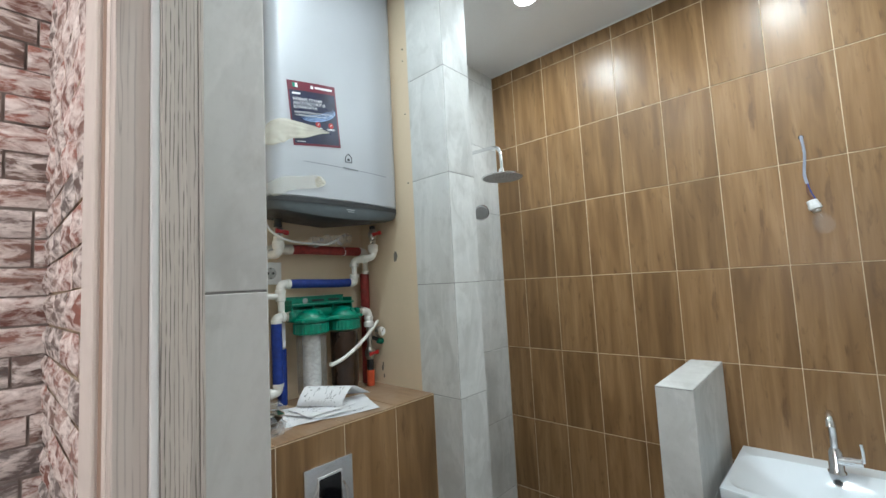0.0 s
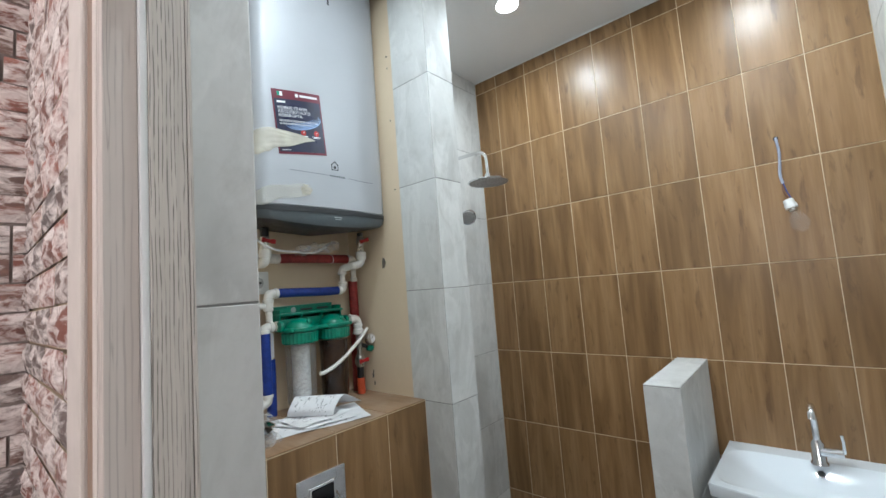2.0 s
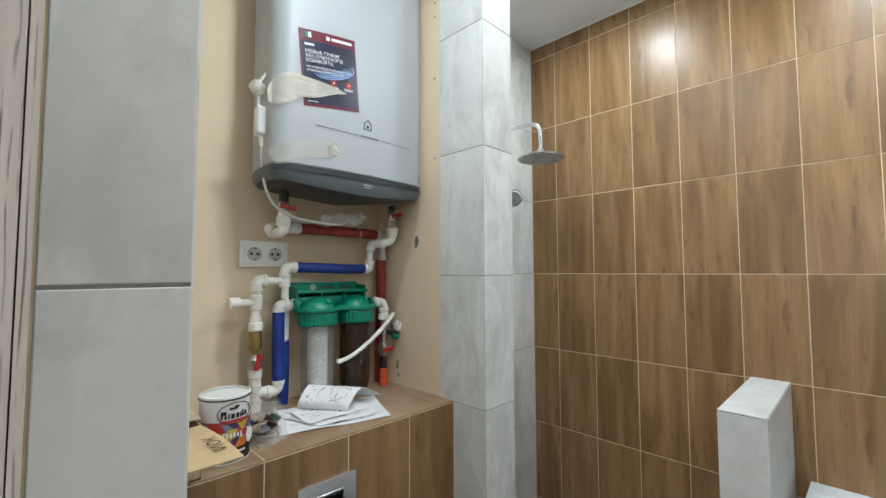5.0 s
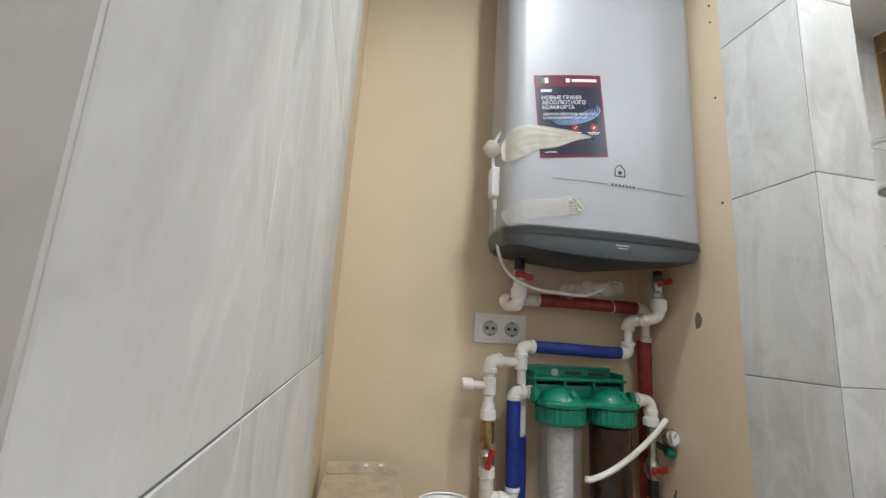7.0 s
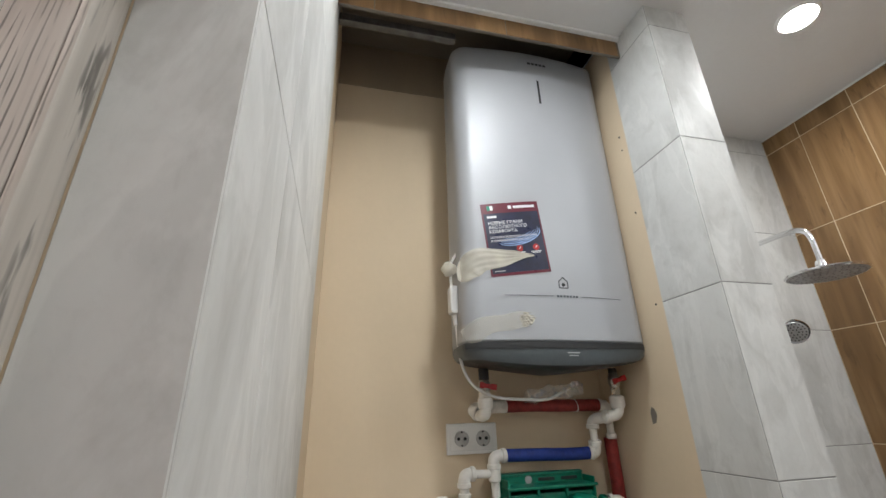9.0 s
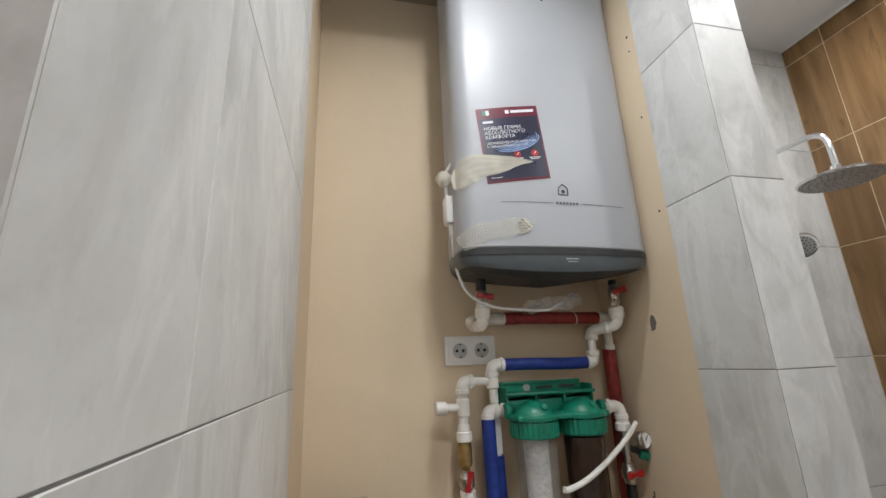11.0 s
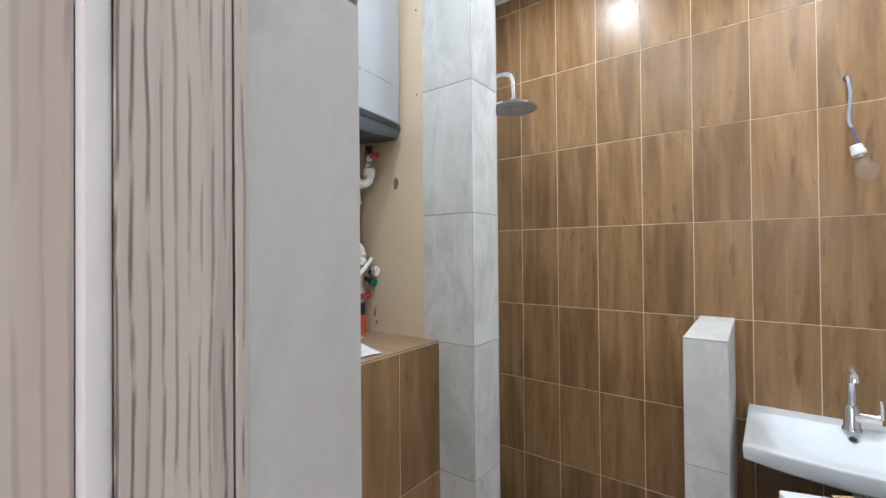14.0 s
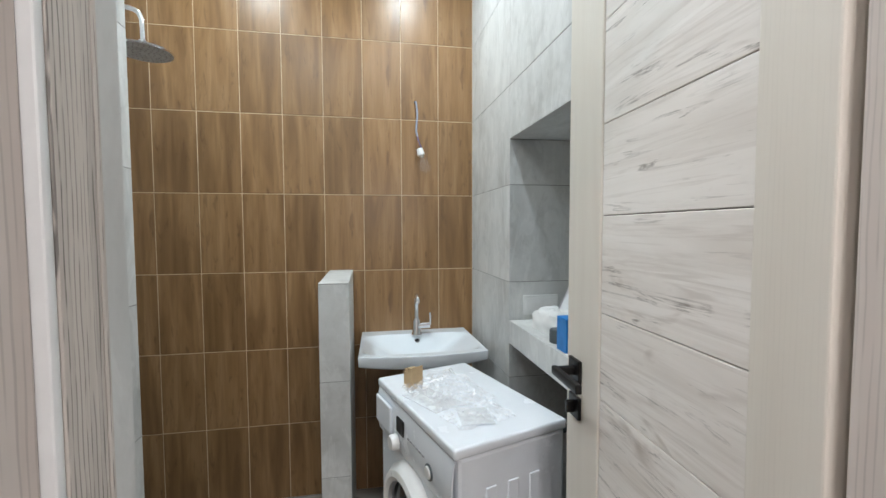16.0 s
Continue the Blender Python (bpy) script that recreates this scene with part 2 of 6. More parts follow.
RED_FOAM = specked("red_pipe_foam", (0.26, 0.022, 0.018), 0.55, scale=50, amount=0.25, bump=0.2)
ORANGE_FOAM = specked("orange_pipe_foam", (0.62, 0.09, 0.03), 0.55, scale=50, amount=0.1)
GREEN = specked("green_filter_plastic", (0.0, 0.21, 0.13), 0.33, scale=40, amount=0.2)
RED_PAINT = specked("red_valve_paint", (0.42, 0.012, 0.012), 0.35, scale=60, amount=0.2)
BRASS = specked("brass", (0.5, 0.36, 0.15), 0.35, 1.0, scale=60, amount=0.2)
STEEL = specked("nickel_steel", (0.55, 0.53, 0.5), 0.28, 1.0, scale=50, amount=0.15)
CHROME = specked("chrome", (0.82, 0.83, 0.85), 0.06, 1.0, scale=20, amount=0.03)
BLACK = specked("black_plastic", (0.012, 0.012, 0.013), 0.4, scale=40, amount=0.1)
BLACK_METAL = specked("matt_black_metal", (0.015, 0.014, 0.014), 0.38, 0.6, scale=60, amount=0.1)
SILVER = specked("silver_enamel", (0.4, 0.412, 0.435), 0.44, 0.12, scale=4, amount=0.015, IOR=1.4)
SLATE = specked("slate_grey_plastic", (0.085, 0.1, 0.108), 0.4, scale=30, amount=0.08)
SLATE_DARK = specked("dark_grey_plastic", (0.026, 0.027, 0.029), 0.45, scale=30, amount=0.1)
CERAMIC = specked("white_glazed_ceramic", (0.8, 0.855, 0.9), 0.07, scale=6, amount=0.02, Coat_Weight=0.5)
ENAMEL = specked("white_appliance_enamel", (0.8, 0.84, 0.89), 0.22, scale=8, amount=0.03)
PAPER = specked("white_paper", (0.8, 0.8, 0.82), 0.8, scale=15, amount=0.05)
INK = specked("grey_print", (0.22, 0.22, 0.24), 0.8)
CARD = specked("cardboard", (0.5, 0.36, 0.2), 0.8, scale=18, amount=0.06, bump=0.05)
CARD_DUSTY = specked("dusty_cardboard", (0.5, 0.4, 0.29), 0.85, scale=25, amount=0.14, bump=0.08)
CARD_DARK = specked("cut_cardboard", (0.1, 0.06, 0.035), 0.9)
NAVY = specked("navy_print", (0.012, 0.016, 0.05), 0.3, scale=20, amount=0.3)
MAROON = specked("maroon_print", (0.13, 0.008, 0.025), 0.3, scale=20, amount=0.1)
SKY_PRINT = specked("pale_blue_print", (0.33, 0.48, 0.8), 0.3, scale=60, amount=0.3)
TAPE = film_material("masking_tape", (0.76, 0.72, 0.62), 0.6, 0.4, 0.6, 11)
TAPE_THIN = film_material("flat_masking_tape", (0.76, 0.72, 0.62), 0.5, 0.16, 0.28, 9)
FROST = film_material("frosted_plastic", (0.9, 0.91, 0.92), 0.3, 0.3, 0.55)
SATIN_CHROME = specked("satin_chrome", (0.8, 0.81, 0.83), 0.2, 1.0, scale=20, amount=0.03)
FILM = film_material("clear_film", (0.95, 0.95, 0.97), 0.12, 0.12, 0.42)
BLUE_CARD = specked("blue_print_card", (0.01, 0.2, 0.58), 0.4, scale=20, amount=0.1)


# ---- mesh helpers ----
def finish(bm, name, material, smooth=35):
    me = bpy.data.meshes.new(name)
    bmesh.ops.recalc_face_normals(bm, faces=bm.faces)
    bm.edges.index_update()
    flat = [e.index for e in bm.edges if len(e.link_faces) == 2 and e.calc_face_angle(0.0) > 0.15 and max(f.calc_area() for f in e.link_faces) > 10 * min(f.calc_area() for f in e.link_faces)]
    bm.to_mesh(me)
    bm.free()
    for mt in (material if isinstance(material, (list, tuple)) else (material,)):
        me.materials.append(mt)
    if smooth:
        for p in me.polygons:
            p.use_smooth = True
        me.set_sharp_from_angle(angle=radians(smooth))
        for i in flat:
            me.edges[i].use_edge_sharp = True   # keeps broad faces flat beside narrow rounded edges
    return me


def world_of(ob):
    m = ob.matrix_basis.copy()
    return world_of(ob.parent) @ ob.matrix_parent_inverse @ m if ob.parent else m


def hold(ob, parent):
    ob.parent = parent
    ob.matrix_parent_inverse = world_of(parent).inverted()
    return ob


def part(name, bm, material, parent, label="", smooth=35):
    """One mesh object, drawn in world coordinates, under a thing or a part."""
    ob = hold(new(name, finish(bm, name, material, smooth)), parent)
    return tagged(ob, label) if label else ob


def thing(name, at, label, category, group=""):
    ob = new(name)
    ob.empty_display_size = 0.05
    ob.matrix_basis = Matrix.Translation(at)
    return tagged(ob, label, category, group)


def solo(name, bm, material, label, category="", group="", kind="", smooth=35):
    return tagged(new(name, finish(bm, name, material, smooth)), label, category, group, kind)


def box(x0, x1, y0, y1, z0, z1, bevel=0.0, bm=None, m=None, seg=2):
    b2 = bmesh.new()
    bmesh.ops.create_cube(b2, size=1.0)
    bmesh.ops.transform(b2, matrix=Matrix.Translation(((x0 + x1) / 2, (y0 + y1) / 2, (z0 + z1) / 2)) @ Matrix.Diagonal((abs(x1 - x0), abs(y1 - y0), abs(z1 - z0), 1)), verts=b2.verts)
    if bevel:
        bmesh.ops.bevel(b2, geom=b2.edges[:], offset=bevel, segments=seg, affect="EDGES", profile=0.5)
    if m is not None:
        bmesh.ops.transform(b2, matrix=m, verts=b2.verts)
    if bm is None:
        return b2
    return merge(bm, b2)


def merge(bm, b2):
    tmp = bpy.data.meshes.new("tmp")
    b2.to_mesh(tmp)
    b2.free()
    bm.from_mesh(tmp)
    bpy.data.meshes.remove(tmp)
    return bm


def frame_of(d):
    d = Vector(d).normalized()
    a = Vector((0, 0, 1)) if abs(d.z) < 0.9 else Vector((1, 0, 0))
    u = d.cross(a).normalized()
    return u, d.cross(u).normalized(), d


def turned(p0, p1, rings, seg=20, bm=None, caps=True, flute=0.0):
    """A body of revolution between two points: rings of (share of the way, radius)."""
    bm = bm or bmesh.new()
    p0, p1 = Vector(p0), Vector(p1)
    u, v, _ = frame_of(p1 - p0)
    loops = []
    for s, r in rings:
        c = p0.lerp(p1, s)
        loops.append([bm.verts.new(c + (u * math.cos(a) + v * math.sin(a)) * (r * (1 + (flute if i % 2 else 0)))) for i in range(seg) for a in (2 * math.pi * i / seg,)])
    for a, b in zip(loops, loops[1:]):
        for i in range(seg):
            bm.faces.new((a[i], a[(i + 1) % seg], b[(i + 1) % seg], b[i]))
    if caps:
        bm.faces.new(loops[0][::-1])
        bm.faces.new(loops[-1])
    return bm


def rod(p0, p1, r, seg=16, bm=None, c=0.0):
    L = (Vector(p1) - Vector(p0)).length
    k = min(0.45, c / L) if L and c else 0.0
    rings = [(0, r - c), (k, r), (1 - k, r), (1, r - c)] if k else [(0, r), (1, r)]
    return turned(p0, p1, rings, seg, bm)


def curve_pts(pts, steps=8):
    """A smooth run through the points."""
    P = [Vector(p) for p in pts]
    P = [P[0] * 2 - P[1]] + P + [P[-1] * 2 - P[-2]]
    out = []
    for a, b, c, d in zip(P, P[1:], P[2:], P[3:]):
        for i in range(steps):
            t = i / steps
            out.append(0.5 * (2 * b + (c - a) * t + (2 * a - 5 * b + 4 * c - d) * t * t + (3 * b - a - 3 * c + d) * t ** 3))
    return out + [P[-2]]


def tube(pts, r, seg=12, bm=None):
    bm = bm or bmesh.new()
    P = [Vector(p) for p in pts]
    u = frame_of(P[1] - P[0])[0]
    loops = []
    for i, p in enumerate(P):
        d = (P[min(i + 1, len(P) - 1)] - P[max(i - 1, 0)]).normalized()
        u = (u - d * u.dot(d)).normalized()
        v = d.cross(u)
        rr = r(i / (len(P) - 1)) if callable(r) else r
        loops.append([bm.verts.new(p + (u * math.cos(a) + v * math.sin(a)) * rr) for j in range(seg) for a in (2 * math.pi * j / seg,)])
    for a, b in zip(loops, loops[1:]):
        for i in range(seg):
            bm.faces.new((a[i], a[(i + 1) % seg], b[(i + 1) % seg], b[i]))
    bm.faces.new(loops[0][::-1])
    bm.faces.new(loops[-1])
    return bm


def sheet(fn, nu, nv, thick=0.0, bm=None):
    """A grid of points fn(u, v), with u and v from 0 to 1, given thickness."""
    bm = bm or bmesh.new()
    grid = [[bm.verts.new(fn(i / nu, j / nv)) for j in range(nv + 1)] for i in range(nu + 1)]
    faces = [bm.faces.new((grid[i][j], grid[i + 1][j], grid[i + 1][j + 1], grid[i][j + 1])) for i in range(nu) for j in range(nv)]
    if thick:
        bmesh.ops.recalc_face_normals(bm, faces=faces)
        bmesh.ops.solidify(bm, geom=faces, thickness=thick)
    return bm


def outline(pts, z0, z1, m=None, bevel=0.0):
    """A prism over a flat outline (x, y), from z0 to z1."""
    b2 = bmesh.new()
    lo = [b2.verts.new((x, y, z0)) for x, y in pts]
    hi = [b2.verts.new((x, y, z1)) for x, y in pts]
    b2.faces.new(lo[::-1])
    b2.faces.new(hi)
    for i in range(len(pts)):
        j = (i + 1) % len(pts)
        b2.faces.new((lo[i], lo[j], hi[j], hi[i]))
    if bevel:
        bmesh.ops.bevel(b2, geom=b2.edges[:], offset=bevel, segments=2, affect="EDGES")
    if m is not None:
        bmesh.ops.transform(b2, matrix=m, verts=b2.verts)
    return b2


def lettering(text, size, m, material, parent, name="lettering", depth=0.0004, align="LEFT"):
    """Raised letters in the built-in font, as a mesh under a thing."""
    cu = bpy.data.curves.new("letters", "FONT")
    cu.body, cu.size, cu.extrude, cu.align_x = text, size, depth, align
    tmp = bpy.data.objects.new("letters", cu)
    me = bpy.data.meshes.new_from_object(tmp)
    bpy.data.objects.remove(tmp)
    me.materials.clear()
    me.materials.append(material)
    ob = new(name, me)
    ob.matrix_basis = m
    return hold(ob, parent)


# ---- tiles ----
T = 0.0016                            # how far the tiles stand out of their joints
TILE_MESHES = {}


def tile_mesh(w, h, t, material, c=0.0007):
    """A tile: face in local x (width) and y (height), standing out along z."""
    key = (round(w, 4), round(h, 4), round(t, 4), material.name)
    if key not in TILE_MESHES:
        v, f = [], []
        for z, i in ((0, 0), (t - c, 0), (t, c)):
            v += [(i, i, z), (w - i, i, z), (w - i, h - i, z), (i, h - i, z)]
        for k in (0, 4):
            f += [(k + j, k + (j + 1) % 4, k + 4 + (j + 1) % 4, k + 4 + j) for j in range(4)]
        f.append((8, 9, 10, 11))
        me = bpy.data.meshes.new("tile")
        me.from_pydata(v, [], f)
        me.materials.append(material)
        TILE_MESHES[key] = me
    return TILE_MESHES[key]


def tiling(parent, origin, u, v, cu, cv, material, gap=0.003, t=T, name="tile", wobble=0.0, grout=None):
    """Tiles between the cuts cu (along u) and cv (along v) on a face at origin; the tile's front is t in front of it."""
    u, v = Vector(u), Vector(v)
    n = u.cross(v)
    if grout is not None:
        m = Matrix((u, v, n)).transposed().to_4x4()
        m.translation = Vector(origin)
        part("grout", box(cu[0] + 0.001, cu[-1] - 0.001, cv[0] + 0.001, cv[-1] - 0.001, -0.002, 0.0006, m=m), grout, parent)
    for a0, a1 in zip(cu, cu[1:]):
        for b0, b1 in zip(cv, cv[1:]):
            me = tile_mesh(a1 - a0 - gap, b1 - b0 - gap, t, material)
            ob = new(name, me)
            m = Matrix((u, v, n)).transposed().to_4x4()
            m.translation = Vector(origin) + u * (a0 + gap / 2) + v * (b0 + gap / 2)
            if wobble:
                m = m @ pose(0, 0, 0, random.uniform(-wobble, wobble), random.uniform(-wobble, wobble), 0)
            ob.matrix_basis = m
            hold(ob, parent)


def steps_of(a, b, s, start=None):
    """Cuts from a to b at whole steps s counted from start."""
    start = a if start is None else start
    k = math.ceil((a - start) / s + 1e-6)
    out = [a]
    while start + k * s < b - 0.004:
        if start + k * s > a + 0.004:
            out.append(start + k * s)
        k += 1
    return out + [b]


X, Y, Z = (1, 0, 0), (0, 1, 0), (0, 0, 1)
MX, MY = (-1, 0, 0), (0, -1, 0)
TOP = 2.88
WX, NX, RX = -1.55, -1.597, 0.19      # shower's west wall, niche's back, east wall
YN, YP = 2.0, 0.081                   # wood-look wall, partition's bathroom face
JX = -0.548                            # tiled end of the partition


def structure(name, bm, material, label, category="wall"):
    return solo(name, bm, material, label, category, kind="structure", smooth=0)


# ---- the shell ----
floor = structure("floor", box(-2.0, 1.3, -2.2, 2.2, -0.15, -T), GROUT_GREY, "beige square floor tiles with grey joints", "floor")
ceiling = structure("ceiling", box(-1.19, RX + 0.7, YP - 0.05, 2.1, TOP, TOP + 0.1), WHITE_PAINT, "smooth white painted ceiling with round downlights", "ceiling")
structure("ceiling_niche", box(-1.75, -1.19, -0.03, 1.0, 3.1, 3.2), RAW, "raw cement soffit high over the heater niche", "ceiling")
structure("ceiling_shower", box(-1.75, -1.19, 1.0, 2.1, TOP, TOP + 0.1), WHITE_PAINT, "smooth white painted ceiling over the shower", "ceiling")
structure("ceiling_hall", box(-2.0, 1.3, -2.2, YP - 0.05, TOP - 0.002, TOP + 0.1), WHITE_PAINT, "white painted hallway ceiling", "ceiling")

wall_north = structure("wall_north", box(-1.75, 0.9, YN + T, YN + 0.15, 0, TOP), GROUT_TAN, "glossy brown wood-look tiles set upright with tan joints")
wall_west_niche = structure("wall_west_niche", box(NX - 0.15, NX, -0.03, 1.0, 0, 2.895), BEIGE, "smooth beige filler coat with patches and shadows")
structure("wall_niche_upper", box(NX - 0.15, NX + 0.002, -0.03, 1.0, 2.895, 3.15, 0.004), plaster_material("brown_cement", (0.4, 0.32, 0.225), (0.24, 0.19, 0.135), 0.9, 0.3), "bare brown cement above the beige filler coat")
wall_west_shower = structure("wall_west_shower", box(NX - 0.15, WX - T, 1.0, YN + 0.15, 0, TOP + 0.05), GROUT_GREY, "light grey concrete-look tiles beside the shower")
pillar = structure("wall_pillar", box(NX, -1.06 - T, 0.978 + T, 1.125 - T, 0, TOP + 0.06), BEIGE, "short partition with grey concrete-look tiles and a beige inner side")
partition = structure("wall_south", box(NX - 0.15, JX - T, -0.03, YP - T, 0, TOP + 0.2), BEIGE, "partition tiled pale grey inside, beige filler deeper in the niche")
wall_south_east = structure("wall_south_east", box(0.115, 1.3, -0.03, YP - T, 0, TOP), GROUT_GREY, "pale grey partition beside the open door")
structure("wall_lintel", box(JX - T, 0.115, -0.03, YP - T, 2.1, TOP), GROUT_GREY, "pale grey wall over the doorway")
wall_east = structure("wall_east", box(RX + T, 0.9, 1.385 + T, YN + T, 0, TOP), GROUT_GREY, "pale grey concrete-look tiles next to the washbasin")
wall_east_upper = structure("wall_east_upper", box(RX + T, 0.9, YP - T, 1.385 + T, 1.785 + T, TOP), GROUT_GREY, "pale grey tiled wall over the alcove")
wall_alcove = structure("wall_alcove_back", box(0.72, 0.9, YP - T, 1.385 + T, 0, 1.785 + T), GREY_TILE, "grey tiled back of the dark alcove")
half_wall = structure("half_wall", box(-0.58 + T, -0.46 - T, 1.467 + T, YN + T, 0, 1.205 - T), GROUT_GREY, "low half wall clad in pale grey marbled tiles")
ledge = structure("cistern_ledge", box(NX, -1.188 - T, YP - 0.003, 0.982, 0, 1.205 - T), GROUT_TAN, "boxed-in cistern ledge clad in brown wood-look tiles", "ledge")
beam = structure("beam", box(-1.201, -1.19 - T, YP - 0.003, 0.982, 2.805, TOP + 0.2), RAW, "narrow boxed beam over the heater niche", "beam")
shelf = structure("alcove_shelf", box(RX + T, 0.72, YP - T, 1.385 + T, 0.945 + T, 1.042 - T), GROUT_GREY, "thick pale grey tiled shelf in the alcove", "shelf")
hall_west = structure("wall_hall_west", box(-1.6, -1.436, -2.2, -0.03, 0, TOP), MORTAR, "hallway wall of limewashed red brick")
structure("wall_hall_south", box(-1.8, 1.3, -2.35, -2.2, 0, TOP), plaster_material("hall_paint", (0.6, 0.52, 0.48), (0.52, 0.45, 0.42)), "plain pale hallway wall")
structure("wall_hall_east", box(1.15, 1.3, -2.2, -0.03, 0, TOP), WHITE_PAINT, "plain pale hallway wall")

# white edge strip where the ceiling meets the walls
trim_bm = box(-1.19 - 0.004, -1.176, YP, 0.978, TOP - 0.012, TOP - 0.001, 0.003)
structure("trim_beam", trim_bm, PLASTIC_WHITE, "thin white plastic edge strip along the ceiling", "trim")
structure("trim_north", box(WX, RX, YN - 0.006, YN - 0.0005, TOP - 0.008, TOP - 0.0005, 0.002), PLASTIC_WHITE, "thin white sealant line under the ceiling", "trim")
structure("profile_niche", box(-1.285, -1.262, YP + 0.002, 0.44, 2.83, 2.857, 0.002), specked("dull_profile", (0.16, 0.155, 0.15), 0.6, 0.4, scale=30, amount=0.2), "bare metal stud profile inside the beam", "profile")

# ---- lamps ----
def downlight(x, y, z, power, tint, group):
    d = thing("downlight", (x, y, z), "round recessed ceiling light with a white rim, lit", "ceiling light", group)
    part("rim", turned((x, y, z + 0.004), (x, y, z - 0.008), [(0, 0.062), (0.6, 0.06), (1, 0.052), (0.7, 0.047)], 32, caps=False), PLASTIC_WHITE, d)
    part("diffuser", turned((x, y, z + 0.002), (x, y, z - 0.006), [(0, 0.047), (0.6, 0.046), (1, 0.03)], 32), glow("lamp_" + group[:4], tint, power), d, "glowing frosted diffuser")
    return d


COOL, WARM = (0.93, 0.99, 1.0), (1.0, 0.91, 0.875)
for lx, ly in ((-0.99, 1.495), (-0.15, 1.49), (-0.18, 0.52), (-0.82, 0.505)):
    downlight(lx, ly, TOP, LAMP_POWER, COOL, "bathroom downlights")


def glow_globe(x, y, z, r):
    """An added globe for the unknown source of the warm glow mirrored in glazed tiles."""
    d = thing("stand_in_globe", (x, y, TOP), "added warm globe on a cord, for an unseen hallway light source", "ceiling light")
    part("canopy", turned((x, y, TOP - 0.002), (x, y, TOP - 0.03), [(0, 0.05), (0.6, 0.045), (1, 0.012)], 24), PLASTIC_WHITE, d)
    part("cord", rod((x, y, TOP - 0.025), (x, y, z + r - 0.002), 0.004, 10), PLASTIC_WHITE, d)
    part("globe", turned((x, y, z + r), (x, y, z - r), [(0.5 - 0.5 * math.cos(math.pi * i / 14), max(0.004, r * math.sin(math.pi * i / 14))) for i in range(15)], 28), glow("lamp_hall", WARM, HALL_POWER), d, "glowing frosted globe")


glow_globe(-0.08, -1.5, 1.78, 0.09)
# two unseen downlights, added to brighten the hallway's bricks and oak
for lx, ly in ((-0.3, -0.95), (-1.05, -0.95)):
    downlight(lx, ly, TOP - 0.002, HALL_FILL, WARM, "hallway downlights")

# ---- doorway ----
def door_frame():
    f = tagged(thing("door_frame", (-0.22, 0, 0), "pale bleached-oak door frame with a white seal", "door frame"), kind="structure")
    part("jamb", box(JX - T, -0.53, -0.057, -0.0317, 0, 2.09, 0.001), OAK_JAMB, f, "bleached oak with dark cracks")
    part("seal", box(JX - T, -0.5235, -0.0316, -0.0255, 0, 2.07, 0.0012), SEAL, f, "white rubber seal strip")
    part("rebate", box(JX - T, -0.5225, -0.0254, 0.0047, 0, 2.07, 0.0008), OAK_UP, f, "bleached oak with dark cracks")
    part("edge_strip", box(JX - T, -0.5222, 0.0053, 0.0098, 0, 2.07, 0.0008), OAK_UP, f, "narrow bleached oak edge")
    part("jamb", box(0.075, 0.115, -0.042, 0.074, 0, 2.09, 0.002), OAK_LIT, f)
    part("seal", box(0.069, 0.075, -0.01, -0.003, 0, 2.07, 0.002), SEAL, f)
    part("head", box(JX - T, 0.115, -0.042, 0.074, 2.07, 2.1, 0.002), OAK_UP, f)
    # stepped casing on the hallway side
    part("casing", box(-0.566, JX - T - 0.0005, -0.058, -0.03, 0, 2.12, 0.002), CREAM, f, "pale rounded casing edge")
    # shaded reveal of the casing, the shade is in its colour
    part("casing", box(-0.606, -0.5665, -0.055, -0.03, 0, 2.16, 0.001), OAK_SHADED, f, "oak casing face with its shade painted brown")
    part("casing", box(-0.68, -0.6065, -0.06, -0.03, 0, 2.17, 0.003), CREAM, f, "pale rounded casing edge")
    part("casing", box(0.116, 0.2, -0.047, -0.03, 0, 2.17, 0.003), CREAM, f, "pale rounded casing edge")
    part("casing", box(JX - T, 0.2, -0.047, -0.0305, 2.1, 2.17, 0.003), CREAM, f, "pale rounded casing edge")


door_frame()


